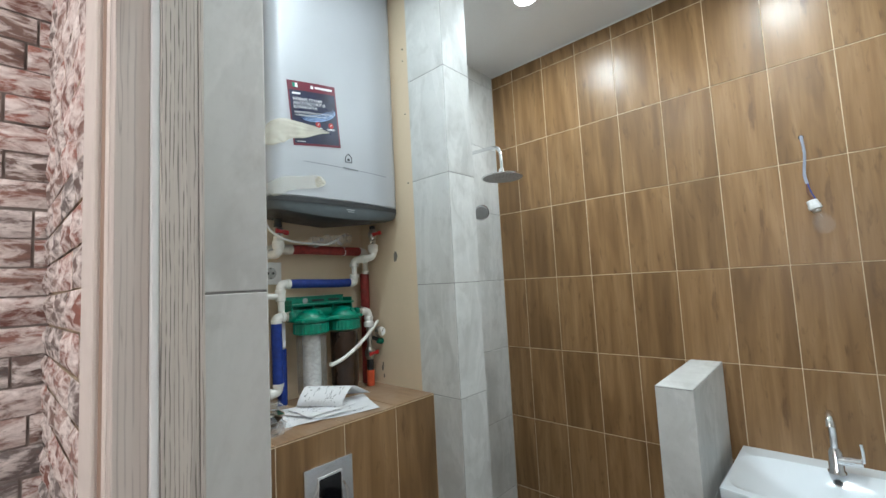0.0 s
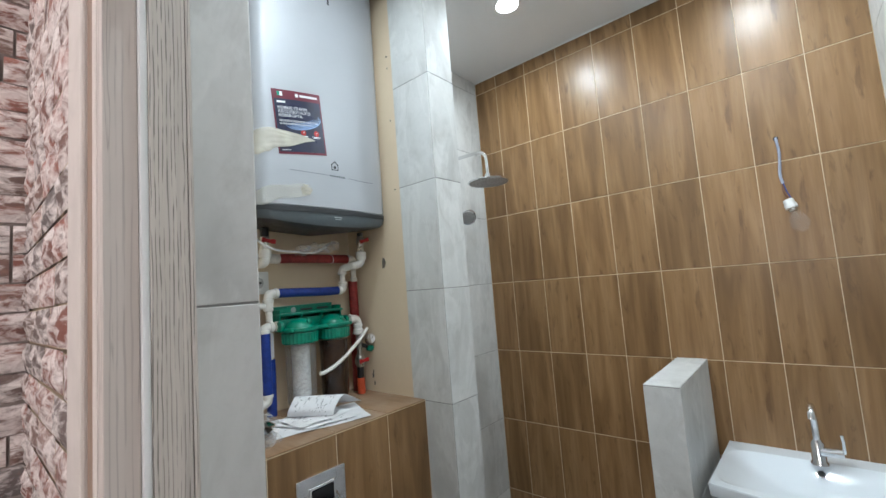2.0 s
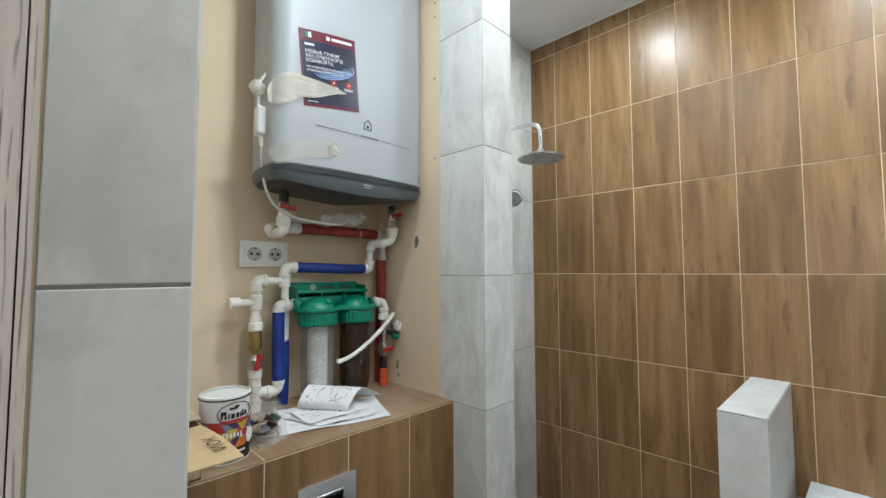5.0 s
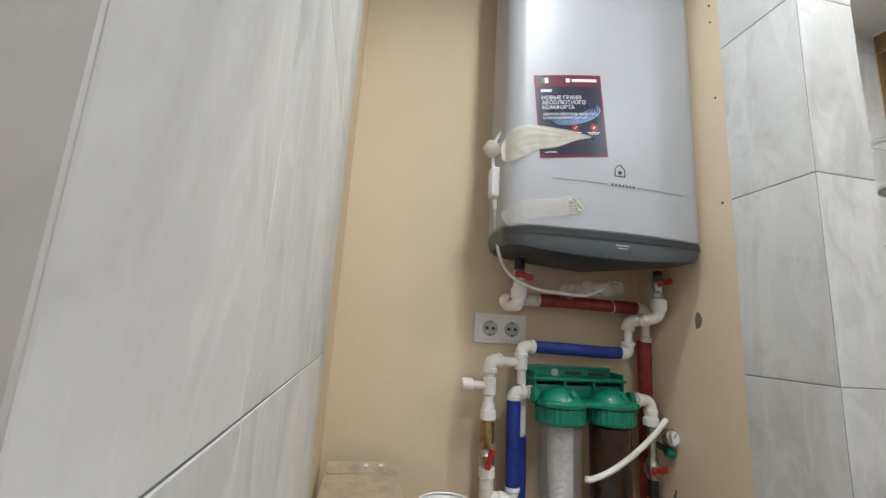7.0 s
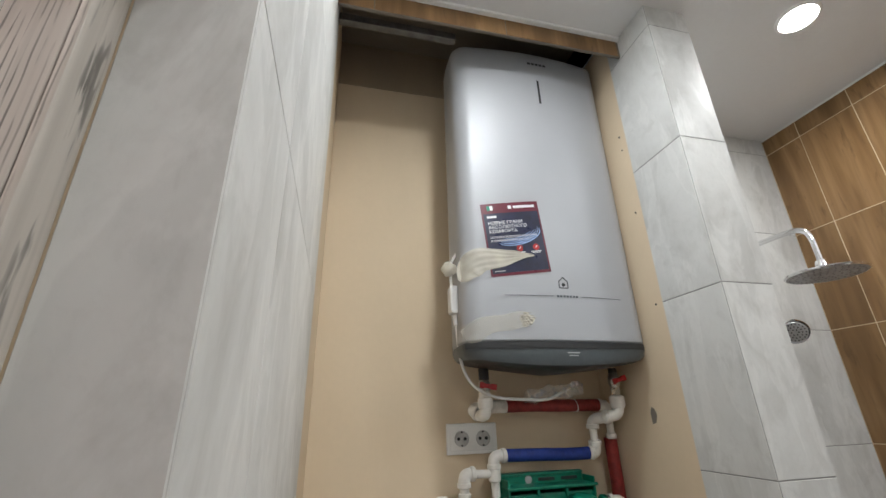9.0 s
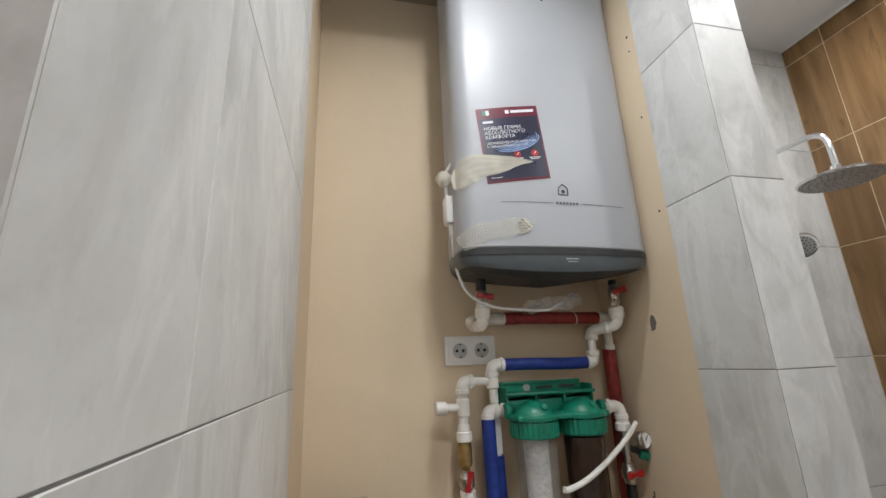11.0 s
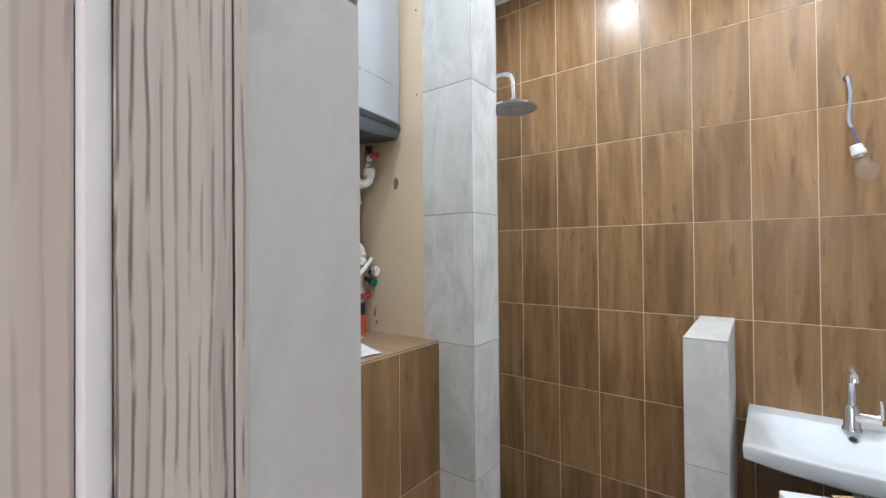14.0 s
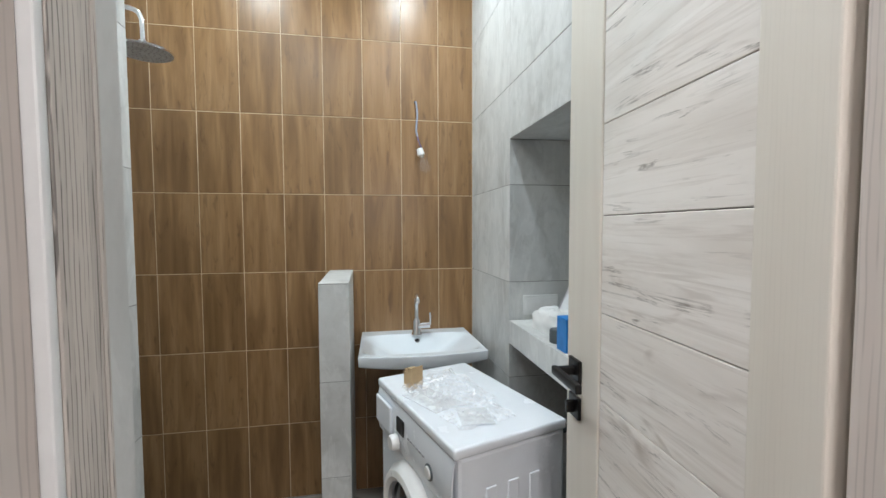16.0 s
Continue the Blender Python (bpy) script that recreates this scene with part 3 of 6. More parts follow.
def door_leaf():
    """An inward door, open a little past square, with wide upright stiles and planks between them."""
    d = tagged(thing("door_1", (0.068, 0.088, 0.01), "open pale bleached-oak door with five broad planks and a black lever", "door"), kind="structure")
    m = pose(0.068, 0.088, 0, 0, 0, -2.75)
    L, s = 0.605, 0.15
    th = 0.036
    part("stile", box(0, th, L - s, L, 0.01, 2.04, 0.003, m=m), OAK_STILE, d, "smooth pale oak stile")
    part("stile", box(0, th, 0, 0.094, 0.01, 2.04, 0.003, m=m), OAK_STILE, d, "smooth pale oak stile")
    cuts = [0.012, 0.29, 0.56, 0.83, 1.062, 1.246, 1.448, 1.634, 1.84, 2.038]
    for a, b in zip(cuts, cuts[1:]):
        part("plank", box(0.004, th - 0.004, 0.095, L - s - 0.001, a + 0.0008, b - 0.0008, 0.0015, m=m), OAK_FLAT, d)
    part("groove_backing", box(0.008, th - 0.008, 0.0935, L - s + 0.001, 0.015, 2.035, m=m), DARK_GAP, d)
    # lever handle and lock rosette
    y, z = L - 0.052, 1.092
    part("rosette", box(-0.009, 0, y - 0.027, y + 0.027, z - 0.027, z + 0.027, 0.002, m=m), BLACK_METAL, d, "square black rosette")
    lever = part("lever", box(-0.05, -0.008, y - 0.009, y + 0.009, z - 0.009, z + 0.009, 0.002, m=m), BLACK_METAL, d, "square black lever")
    part("grip", box(-0.058, -0.044, y - 0.118, y + 0.012, z - 0.01, z + 0.01, 0.003, m=m), BLACK_METAL, lever)
    z2 = z - 0.085
    rose = part("lock_rosette", box(-0.008, 0, y - 0.026, y + 0.026, z2 - 0.026, z2 + 0.026, 0.002, m=m), BLACK_METAL, d, "square black lock rosette")
    part("thumb_turn", box(-0.026, -0.007, y - 0.005, y + 0.005, z2 - 0.014, z2 + 0.014, 0.002, m=m), BLACK_METAL, rose)
    part("rosette", box(th, th + 0.009, y - 0.027, y + 0.027, z - 0.027, z + 0.027, 0.002, m=m), BLACK_METAL, d, "square black rosette")


door_leaf()


INK_PALE = specked("pale_print", (0.45, 0.46, 0.47), 0.5)


# ---- water heater ----
HY0, HY1, HZ0, HZ1 = 0.448, 0.975, 1.9, 2.876
HYC = (HY0 + HY1) / 2


def heater_section(inset=0.0, bulge=0.016, seg=10):
    """Plan of the tank: square at the wall, round at the front edges, with a softly bowed face. Points (x, y)."""
    xf, xb, r = -1.318 - inset, NX + 0.012, 0.05
    y0, y1 = HY0 + inset, HY1 - inset
    pts = [(xb, y0 + 0.045), (-1.53, y0 + 0.02), (-1.48, y0 + 0.006), (-1.43, y0), (xf - r, y0)]
    pts += [(xf - r + r * math.sin(a), y0 + r - r * math.cos(a)) for i in range(1, seg + 1) for a in (math.pi / 2 * i / seg,)]
    w = y1 - y0 - 2 * r
    pts += [(xf + bulge * (1 - (2 * k / 14 - 1) ** 2), y0 + r + w * k / 14) for k in range(1, 14)]
    pts += [(xf - r + r * math.cos(a), y1 - r + r * math.sin(a)) for i in range(0, seg + 1) for a in (math.pi / 2 * i / seg,)]
    return pts + [(-1.43, y1), (-1.48, y1 - 0.006), (-1.53, y1 - 0.02), (xb, y1 - 0.045)]


def front_x(y):
    """The face of the heater at y."""
    r = 0.05
    xf, y0, y1 = -1.318, HY0, HY1
    if y < y0 + r:
        d = y0 + r - y
        return xf - r + math.sqrt(max(0.0, r * r - d * d))
    if y > y1 - r:
        d = y - y1 + r
        return xf - r + math.sqrt(max(0.0, r * r - d * d))
    k = (y - y0 - r) / (y1 - y0 - 2 * r)
    return xf + 0.016 * (1 - (2 * k - 1) ** 2)


def wrap(y0, y1, z0, z1, lift, nu=12, nv=4, wave=0.0, skew=0.0, thick=0.0006):
    """A thin sheet that lies on the heater's face."""
    def at(u, v):
        y = y0 + (y1 - y0) * u
        z = z0 + (z1 - z0) * v + skew * u
        return (front_x(y) + lift + wave * math.sin(9 * u + 5 * v) * math.sin(3.0 * v + 6 * u), y, z)
    return sheet(at, nu, nv, thick)


def face_bars(h, rows, material, lift=0.0016):
    """Short print lines on the heater's face: (y, z, length, height)."""
    bm = bmesh.new()
    for y, z, w, hh in rows:
        merge(bm, wrap(y, y + w, z, z + hh, lift, 4, 1, thick=0.0003))
    return bm


def water_heater():
    h = thing("water_heater", (-1.45, HYC, HZ0), "tall flat silver wall-hung electric water heater with a slate base", "water heater")
    body = part("body", outline(heater_section(), HZ0, HZ1), SILVER, h, "satin silver enamel case", 40)
    bev = body.modifiers.new("edge", "BEVEL")
    bev.width, bev.segments, bev.limit_method, bev.angle_limit = 0.006, 2, "ANGLE", radians(60)
    # slate band and sloping belly
    def belly(u, v):
        pts = heater_section(0.0)
        k = u * (len(pts) - 1)
        i = min(int(k), len(pts) - 2)
        x, y = Vector(pts[i]).lerp(Vector(pts[i + 1]), k - i)
        c = Vector((-1.47, HYC))
        f = (0.0, 0.0, 0.015, 0.05, 0.14, 0.35, 0.7, 1.0)
        d = (0.0, -0.014, -0.044, -0.058, -0.067, -0.073, -0.075, -0.075)
        j = min(int(v * 7 + 1e-6), 7)
        p = Vector((x, y)).lerp(c, f[j])
        front = max(0.0, min(1.0, (x + 1.56) / 0.2))
        side = 1 - 0.35 * abs((y - HYC) / 0.26) ** 2
        return (p.x, p.y, HZ0 - 0.0005 + d[j] * ((0.55 + 0.45 * front) * side * (1 - f[j]) + 0.92 * f[j]))
    part("base", sheet(lambda u, v: belly(u, v * 3 / 7), 52, 3), SLATE, h, "slate grey plastic base with a bowed lower edge", 50)
    # the underside's darker colour stands in for the shade beneath the base
    part("underside", sheet(lambda u, v: belly(u, 3 / 7 + v * 4 / 7), 52, 4), SLATE_DARK, h, "slate plastic underside, its shade put into the colour", 50)
    lip = sheet(lambda u, v: (front_x(HY0 + 0.004 + (HY1 - HY0 - 0.008) * u) + 0.0015, HY0 + 0.004 + (HY1 - HY0 - 0.008) * u, HZ0 - 0.016 + 0.016 * v), 30, 1, 0.001)
    part("band", lip, SLATE_DARK, h, "darker line where the case meets the base")
    # display bar, name plate shapes, house mark and line
    part("display_bar", wrap(0.726, 0.733, 2.665, 2.76, 0.0005), BLACK, h, "narrow black display")
    part("name_plate", face_bars(h, [(0.7 + 0.014 * i, 2.824, 0.01, 0.009) for i in range(5)], SLATE), SLATE_DARK, h)
    marks = bmesh.new()
    y, z, s = 0.722, 2.043, 0.0024
    for a, b in (((-.013, 0), (.013, 0)), ((-.013, 0), (-.013, .018)), ((.013, 0), (.013, .018)), ((-.013, .018), (0, .03)), ((.013, .018), (0, .03))):
        p0, p1 = (y + a[0], z + a[1]), (y + b[0], z + b[1])
        tube([(front_x(p0[0]) + 0.0005, p0[0], p0[1]), (front_x(p1[0]) + 0.0005, p1[0], p1[1])], 0.0013, 6, marks)
    turned((front_x(y) - 0.001, y, z + 0.009), (front_x(y) + 0.0012, y, z + 0.009), [(0, 0.005), (1, 0.005)], 10, marks)
    part("house_mark", marks, SLATE_DARK, h)
    for y0, w in ((0.553, 0.135), (0.772, 0.128)):
        part("line", face_bars(h, [(y0, 2.019, w, 0.0011)], SLATE), SLATE_DARK, h)
    for i in range(7):
        part("name_bar", face_bars(h, [(0.698 + 0.0094 * i, 2.0165, 0.0058, 0.006)], SLATE), SLATE, h)
    part("base_print", face_bars(h, [(0.706, 1.871, 0.034, 0.0028), (0.71, 1.8645, 0.026, 0.0022)], PLASTIC_WHITE, 0.0035), INK_PALE, h)
    # advertising sticker
    def on_face(a, b, lift):
        """A point of the tilted sticker: a along its width, b along its height, both from 0 to 1."""
        y, z = 0.522 + 0.169 * a - 0.0185 * b, 2.067 + 0.021 * a + 0.2135 * b
        return (front_x(y) + lift, y, z)
    def patch(a0, a1, b0, b1, lift, nu=12, nv=8):
        return sheet(lambda u, v: on_face(a0 + (a1 - a0) * u, b0 + (b1 - b0) * v, lift), nu, nv, 0.0004)
    st = part("sticker", patch(0, 1, 0, 1, 0.0008), MAROON, h, "maroon and navy advertising sticker")
    part("sticker_field", patch(0.03, 0.97, 0.035, 0.855, 0.0014), NAVY, st, "navy field with a pale blue swirl")
    for k in range(5):
        pts = []
        for i in range(29):
            t = math.pi * (1.02 + 0.02 * k + (1.15 - 0.1 * k) * i / 28)
            pts.append(on_face(0.57 + (0.37 - 0.03 * k) * math.cos(t), 0.52 + 0.012 * k + (0.12 - 0.012 * k) * math.sin(t) + 0.05 * math.cos(t), 0.0016))
        part("swirl", tube(pts, lambda q, k=k: 0.0004 + (0.0019 - 0.00028 * k) * math.sin(math.pi * q), 6), SKY_PRINT, st)
    def words(t, a, b, size):
        ob = lettering(t, size, Matrix.Identity(4), PAPER, st)
        for v in ob.data.vertices:
            v.co = on_face(a + v.co.x / 0.17, b + v.co.y / 0.215, 0.0022 + v.co.z)
    for i, t in enumerate(("НОВЫЕ ГРАНИ", "АБСОЛЮТНОГО", "КОМФОРТА")):
        words(t, 0.08, 0.695 - 0.06 * i, 0.0138)
    words("НЕПРЕВЗОЙДЕННОЕ КАЧЕСТВО", 0.085, 0.5, 0.0084)
    words("И ПРЕМИАЛЬНЫЙ ДИЗАЙН", 0.085, 0.455, 0.0084)
    for a0, a1, b0, b1, mt in ((0.08, 0.24, 0.79, 0.82, PAPER), (0.1, 0.15, 0.9, 0.965, GREEN), (0.15, 0.2, 0.9, 0.965, PAPER), (0.46, 0.52, 0.905, 0.955, PAPER), (0.55, 0.93, 0.912, 0.948, PAPER), (0.46, 0.62, 0.285, 0.293, PAPER), (0.72, 0.9, 0.285, 0.293, PAPER), (0.74, 0.88, 0.268, 0.275, PAPER), (0.07, 0.24, 0.06, 0.067, PAPER)):
        part("print_bar", patch(a0, a1, b0, b1, 0.0019, 4, 1), mt, st)
    for a, b in ((0.54, 0.345), (0.82, 0.345)):
        p = Vector(on_face(a, b, 0.0))
        mark = part("round_mark", turned(p, p + Vector((0.0024, 0, 0)), [(0, 0.0095), (1, 0.0095)], 20), RED_PAINT, st)
        part("tick", tube([p + Vector((0.0026, -0.002, -0.002)), p + Vector((0.0026, 0.003, 0.004))], 0.0011, 6), PAPER, mark)
    # masking tape over the cable
    def tape(path, widths, ripple):
        """A crumpled strip along a run of (y, z), with its half width at each point; the last stretch is torn."""
        run = curve_pts([(0, y, z) for y, z in path], 8)
        def at(u, v):
            k = min(int(u * (len(run) - 1)), len(run) - 2)
            p, q = run[k], run[k + 1]
            c = p.lerp(q, u * (len(run) - 1) - k)
            d = (q - p).normalized()
            w = u * (len(widths) - 1)
            i = min(int(w), len(widths) - 2)
            half = widths[i] + (widths[i + 1] - widths[i]) * (w - i)
            s = (2 * v - 1) * half * (1 + 0.12 * math.sin(11 * u + 4 * v))
            y, z = c.y - d.z * s + 0.01 * u ** 8 * math.sin(17 * v), c.z + d.y * s
            fold = 0.0022 * math.sin(26 * v + 9 * u) * math.sin(math.pi * u) + 0.0015 * math.sin(31 * u)
            return (front_x(max(y, HY0 + 0.002)) + 0.004 + 0.3 * ripple * fold + 0.006 * max(0.0, u - 0.8), y, z)
        return sheet(at, 36, 16, 0.0003)
    part("tape", tape([(0.4495, 2.062), (0.468, 2.094), (0.51, 2.117), (0.57, 2.125), (0.636, 2.132)], [0.012, 0.028, 0.036, 0.034, 0.026, 0.015, 0.003], 1.0), TAPE, h, "crumpled masking tape strip")
    part("tape", tape([(0.4495, 1.915), (0.48, 1.93), (0.525, 1.944), (0.565, 1.951), (0.606, 1.956)], [0.021, 0.025, 0.0235, 0.022, 0.021, 0.0205, 0.02], 0.25), TAPE_THIN, h, "thin see-through masking tape strip")
    part("tape_end", tape([(0.59, 1.949), (0.598, 1.952), (0.606, 1.957), (0.616, 1.966)], [0.012, 0.016, 0.015, 0.017, 0.012], 2.6), TAPE, h, "torn crumpled end of masking tape")
    return h


water_heater()


def heater_cable():
    c = thing("power_cable", (-1.42, 0.45, 1.9), "white heater power cable with an in-line safety switch, taped up", "cable")
    run = curve_pts([(-1.39, 0.452, 2.16), (-1.40, 0.437, 2.13), (-1.405, 0.436, 2.08), (-1.405, 0.445, 1.99), (-1.41, 0.452, 1.9), (-1.42, 0.468, 1.84), (-1.43, 0.5, 1.8), (-1.44, 0.56, 1.775), (-1.45, 0.64, 1.768), (-1.46, 0.72, 1.768), (-1.47, 0.78, 1.79)], 8)
    part("cord", tube(run, 0.004, 10), PLASTIC_WHITE, c)
    part("safety_switch", box(-1.425, -1.385, 0.428, 0.462, 1.985, 2.065, 0.009), PLASTIC_WHITE, c, "white moulded in-line switch box")
    part("strain_relief", rod((-1.405, 0.445, 1.987), (-1.406, 0.448, 1.955), 0.0075, 12, c=0.003), PLASTIC_WHITE, c)
    knot = bmesh.new()
    bmesh.ops.create_icosphere(knot, subdivisions=3, radius=0.021)
    for v in knot.verts:
        v.co *= 1 + 0.25 * noise.noise(v.co * 70)
        v.co += Vector((-1.395, 0.428, 2.112))
    part("tape_knot", knot, TAPE, c, "crumpled ball of masking tape")
    def bag(u, v):
        a = u * 2 * math.pi
        r = 0.018 + 0.012 * noise.noise(Vector((u * 6, v * 7, 3)))
        return (-1.47 + 0.8 * r * math.cos(a), 0.66 + 0.17 * v, 1.775 + r * math.sin(a) + 0.02 * v)
    part("bag", sheet(bag, 22, 16), FILM, c, "thin clear plastic bag round the plug")


heater_cable()


# ---- pipework ----
def fitting(p0, p1, r=0.0165, bm=None):
    return rod(p0, p1, r, 18, bm, c=0.003)


def elbow(a, c, b, r=0.0155):
    """A bend from a over the corner c to b with collars at its ends."""
    a, c, b = Vector(a), Vector(c), Vector(b)
    pts = [a] + [(1 - t) ** 2 * (c + (a - c) * 0.55) + 2 * t * (1 - t) * c + t * t * (c + (b - c) * 0.55) for t in [i / 8 for i in range(9)]] + [b]
    bm = tube(pts, r, 16)
    for p in (a, b):
        d = (c - p).normalized()
        rod(p, p + d * 0.013, r + 0.003, 16, bm, c=0.002)
    return bm


def ball_valve(parent, p, axis, lever_to, r=0.013):
    """A small valve at p: hexagon body along axis and a red lever."""
    p, axis = Vector(p), Vector(axis)
    v = part("valve", turned(p - axis * 0.024, p + axis * 0.024, [(0, r * 0.9), (0.2, r), (0.3, r * 1.25), (0.7, r * 1.25), (0.8, r), (1, r * 0.9)], 12), STEEL, parent, "nickel ball valve")
    bm = rod(p, p + Vector((0.022, 0, 0)), 0.006, 10)
    q = p + Vector((0.022, 0, 0))
    d = Vector(lever_to).normalized()
    n = Vector((1, 0, 0))
    w = n.cross(d)
    for k, s in ((-1, 0.02), (1, 0.028)):
        for a, b, ww in ((0.0, s * 0.5, 0.006), (s * 0.4, s, 0.008)):
            b2 = bmesh.new()
            bmesh.ops.create_cube(b2, size=1.0)
            mm = Matrix((w, d * k, n * k)).transposed().to_4x4()
            mm.translation = q + d * k * (a + b) / 2
            bmesh.ops.transform(b2, matrix=mm @ Matrix.Diagonal((ww * 2, b - a, 0.004, 1)), verts=b2.verts)
            bmesh.ops.bevel(b2, geom=b2.edges[:], offset=0.0015, segments=1, affect="EDGES")
            merge(bm, b2)
    part("lever", bm, RED_PAINT, v, "red painted butterfly lever")


PX = -1.53


def pipework():
    p = thing("pipework", (PX, 0.7, 1.21), "white plastic water pipes with blue and red foam sleeves", "pipes")
    P = lambda name, bm, mat, label="": part(name, bm, mat, p, label)
    # heater inlet
    hx = -1.455
    P("stub", rod((hx, 0.533, 1.85), (hx, 0.533, 1.818), 0.014, 16, c=0.002), BLACK)
    ball_valve(p, (hx, 0.533, 1.803), (0, 0, 1), (0, 1, -0.15))
    P("union", turned((hx, 0.533, 1.79), (hx, 0.533, 1.745), [(0, 0.013), (0.1, 0.016), (0.35, 0.016), (0.4, 0.02), (0.85, 0.02), (1, 0.016)], 20), PPR)
    P("elbow", elbow((hx, 0.533, 1.758), (hx, 0.531, 1.725), (PX + 0.005, 0.529, 1.735)), PPR)
    P("pipe", elbow((PX + 0.03, 0.529, 1.735), (PX, 0.515, 1.745), (PX, 0.56, 1.752), 0.017), PPR)
    P("tee", fitting((PX, 0.553, 1.752), (PX, 0.622, 1.752), 0.018), PPR_DIRTY)
    red = P("sleeve", tube(curve_pts([(PX, 0.614, 1.752), (PX, 0.7, 1.753), (PX + 0.002, 0.8, 1.751), (PX, 0.925, 1.75)], 6), 0.0175, 18), RED_FOAM, "dark red foam pipe sleeve")
    part("cable_tie", turned((PX, 0.837, 1.75), (PX, 0.8415, 1.751), [(0, 0.0182), (0.3, 0.0192), (0.7, 0.0192), (1, 0.0182)], 18), PLASTIC_WHITE, red)
    P("elbow", elbow((PX, 0.915, 1.75), (PX, 0.948, 1.75), (PX, 0.948, 1.71)), PPR)
    P("pipe", rod((PX, 0.948, 1.715), (PX, 0.948, 1.655), 0.0105), PPR)
    P("collar", fitting((PX, 0.948, 1.672), (PX, 0.948, 1.655), 0.0145), PPR)
    P("sleeve", tube([(PX - 0.012, 0.95, 1.658), (PX - 0.014, 0.952, 1.5), (PX - 0.016, 0.95, 1.35), (PX - 0.016, 0.95, 1.207)], 0.0185, 18), RED_FOAM, "dark red foam pipe sleeve")
    # heater outlet
    P("stub", rod((hx, 0.934, 1.85), (hx, 0.934, 1.835), 0.012, 16), BLACK)
    ball_valve(p, (hx, 0.934, 1.815), (0, 0, 1), (0, 1, 0.3))
    P("nut", turned((hx, 0.934, 1.8), (hx, 0.934, 1.765), [(0, 0.011), (0.2, 0.0135), (0.6, 0.0135), (0.7, 0.011), (1, 0.011)], 6), STEEL, "nickel union nut")
    P("union", turned((hx, 0.934, 1.775), (hx, 0.934, 1.74), [(0, 0.014), (0.15, 0.021), (0.8, 0.021), (1, 0.017)], 20), PPR)
    P("elbow", elbow((hx, 0.934, 1.752), (hx, 0.932, 1.722), (hx - 0.02, 0.9, 1.716)), PPR)
    P("elbow", elbow((hx - 0.02, 0.908, 1.717), (PX + 0.02, 0.878, 1.712), (PX + 0.02, 0.877, 1.685)), PPR)
    P("pipe", rod((PX + 0.02, 0.877, 1.69), (PX + 0.02, 0.877, 1.645), 0.0105), PPR)
    P("elbow", elbow((PX + 0.02, 0.877, 1.655), (PX + 0.015, 0.88, 1.622), (PX + 0.012, 0.858, 1.623)), PPR)
    P("sleeve", tube(curve_pts([(PX + 0.012, 0.868, 1.623), (PX + 0.01, 0.8, 1.622), (PX + 0.01, 0.7, 1.625), (PX + 0.008, 0.598, 1.627)], 6), 0.0165, 18), BLUE_FOAM, "blue foam pipe sleeve")
    # filter bypass
    P("elbow", elbow((PX + 0.008, 0.606, 1.627), (PX + 0.008, 0.57, 1.627), (PX + 0.008, 0.57, 1.595)), PPR)
    P("pipe", rod((PX + 0.008, 0.57, 1.6), (PX + 0.008, 0.572, 1.53), 0.0115), PPR)
    P("tee", fitting((PX + 0.008, 0.57, 1.605), (PX + 0.008, 0.57, 1.565), 0.0165), PPR)
    P("pipe", rod((PX + 0.008, 0.565, 1.585), (PX + 0.008, 0.49, 1.587), 0.0105), PPR)
    P("elbow", elbow((PX + 0.008, 0.515, 1.587), (PX + 0.008, 0.485, 1.588), (PX + 0.008, 0.485, 1.555)), PPR)
    P("pipe", rod((PX + 0.008, 0.485, 1.56), (PX + 0.008, 0.483, 1.46), 0.0125), PPR)
    P("tee", fitting((PX + 0.008, 0.485, 1.545), (PX + 0.008, 0.485, 1.5), 0.017), PPR)
    P("pipe", rod((PX + 0.008, 0.48, 1.523), (PX + 0.008, 0.43, 1.524), 0.0105), PPR)
    P("cap", fitting((PX + 0.008, 0.44, 1.524), (PX + 0.008, 0.41, 1.524), 0.0165), PPR)
    P("collar", turned((PX + 0.008, 0.484, 1.482), (PX + 0.008, 0.484, 1.44), [(0, 0.015), (0.4, 0.0165), (0.45, 0.02), (0.95, 0.02), (1, 0.017)], 20), PPR)
    P("check_valve", turned((PX + 0.008, 0.484, 1.442), (PX + 0.008, 0.484, 1.375), [(0, 0.012), (0.05, 0.0175), (0.3, 0.0185), (0.7, 0.0185), (0.85, 0.0165), (0.9, 0.011), (1, 0.011)], 12), BRASS, "brass check valve")
    ball_valve(p, (PX + 0.008, 0.485, 1.348), (0, 0, 1), (0, 0.25, 1), 0.0155)
    P("collar", turned((PX + 0.008, 0.486, 1.328), (PX + 0.008, 0.486, 1.275), [(0, 0.02), (0.4, 0.02), (0.45, 0.0165), (1, 0.016)], 20), PPR)
    P("pipe", rod((PX + 0.008, 0.486, 1.285), (PX + 0.008, 0.486, 1.206), 0.0175, c=0.002), PPR_DIRTY)
    P("tee", fitting((PX + 0.008, 0.49, 1.26), (PX + 0.02, 0.528, 1.258), 0.0155), PPR)
    P("elbow", elbow((PX + 0.018, 0.515, 1.258), (PX + 0.02, 0.55, 1.258), (PX + 0.02, 0.55, 1.29)), PPR)
    P("sleeve", tube(curve_pts([(PX + 0.02, 0.55, 1.282), (PX + 0.018, 0.549, 1.38), (PX + 0.018, 0.548, 1.497)], 6), 0.0178, 18), BLUE_FOAM, "blue foam pipe sleeve")
    P("elbow", elbow((PX + 0.018, 0.548, 1.49), (PX + 0.018, 0.548, 1.512), (PX + 0.02, 0.578, 1.512)), PPR)
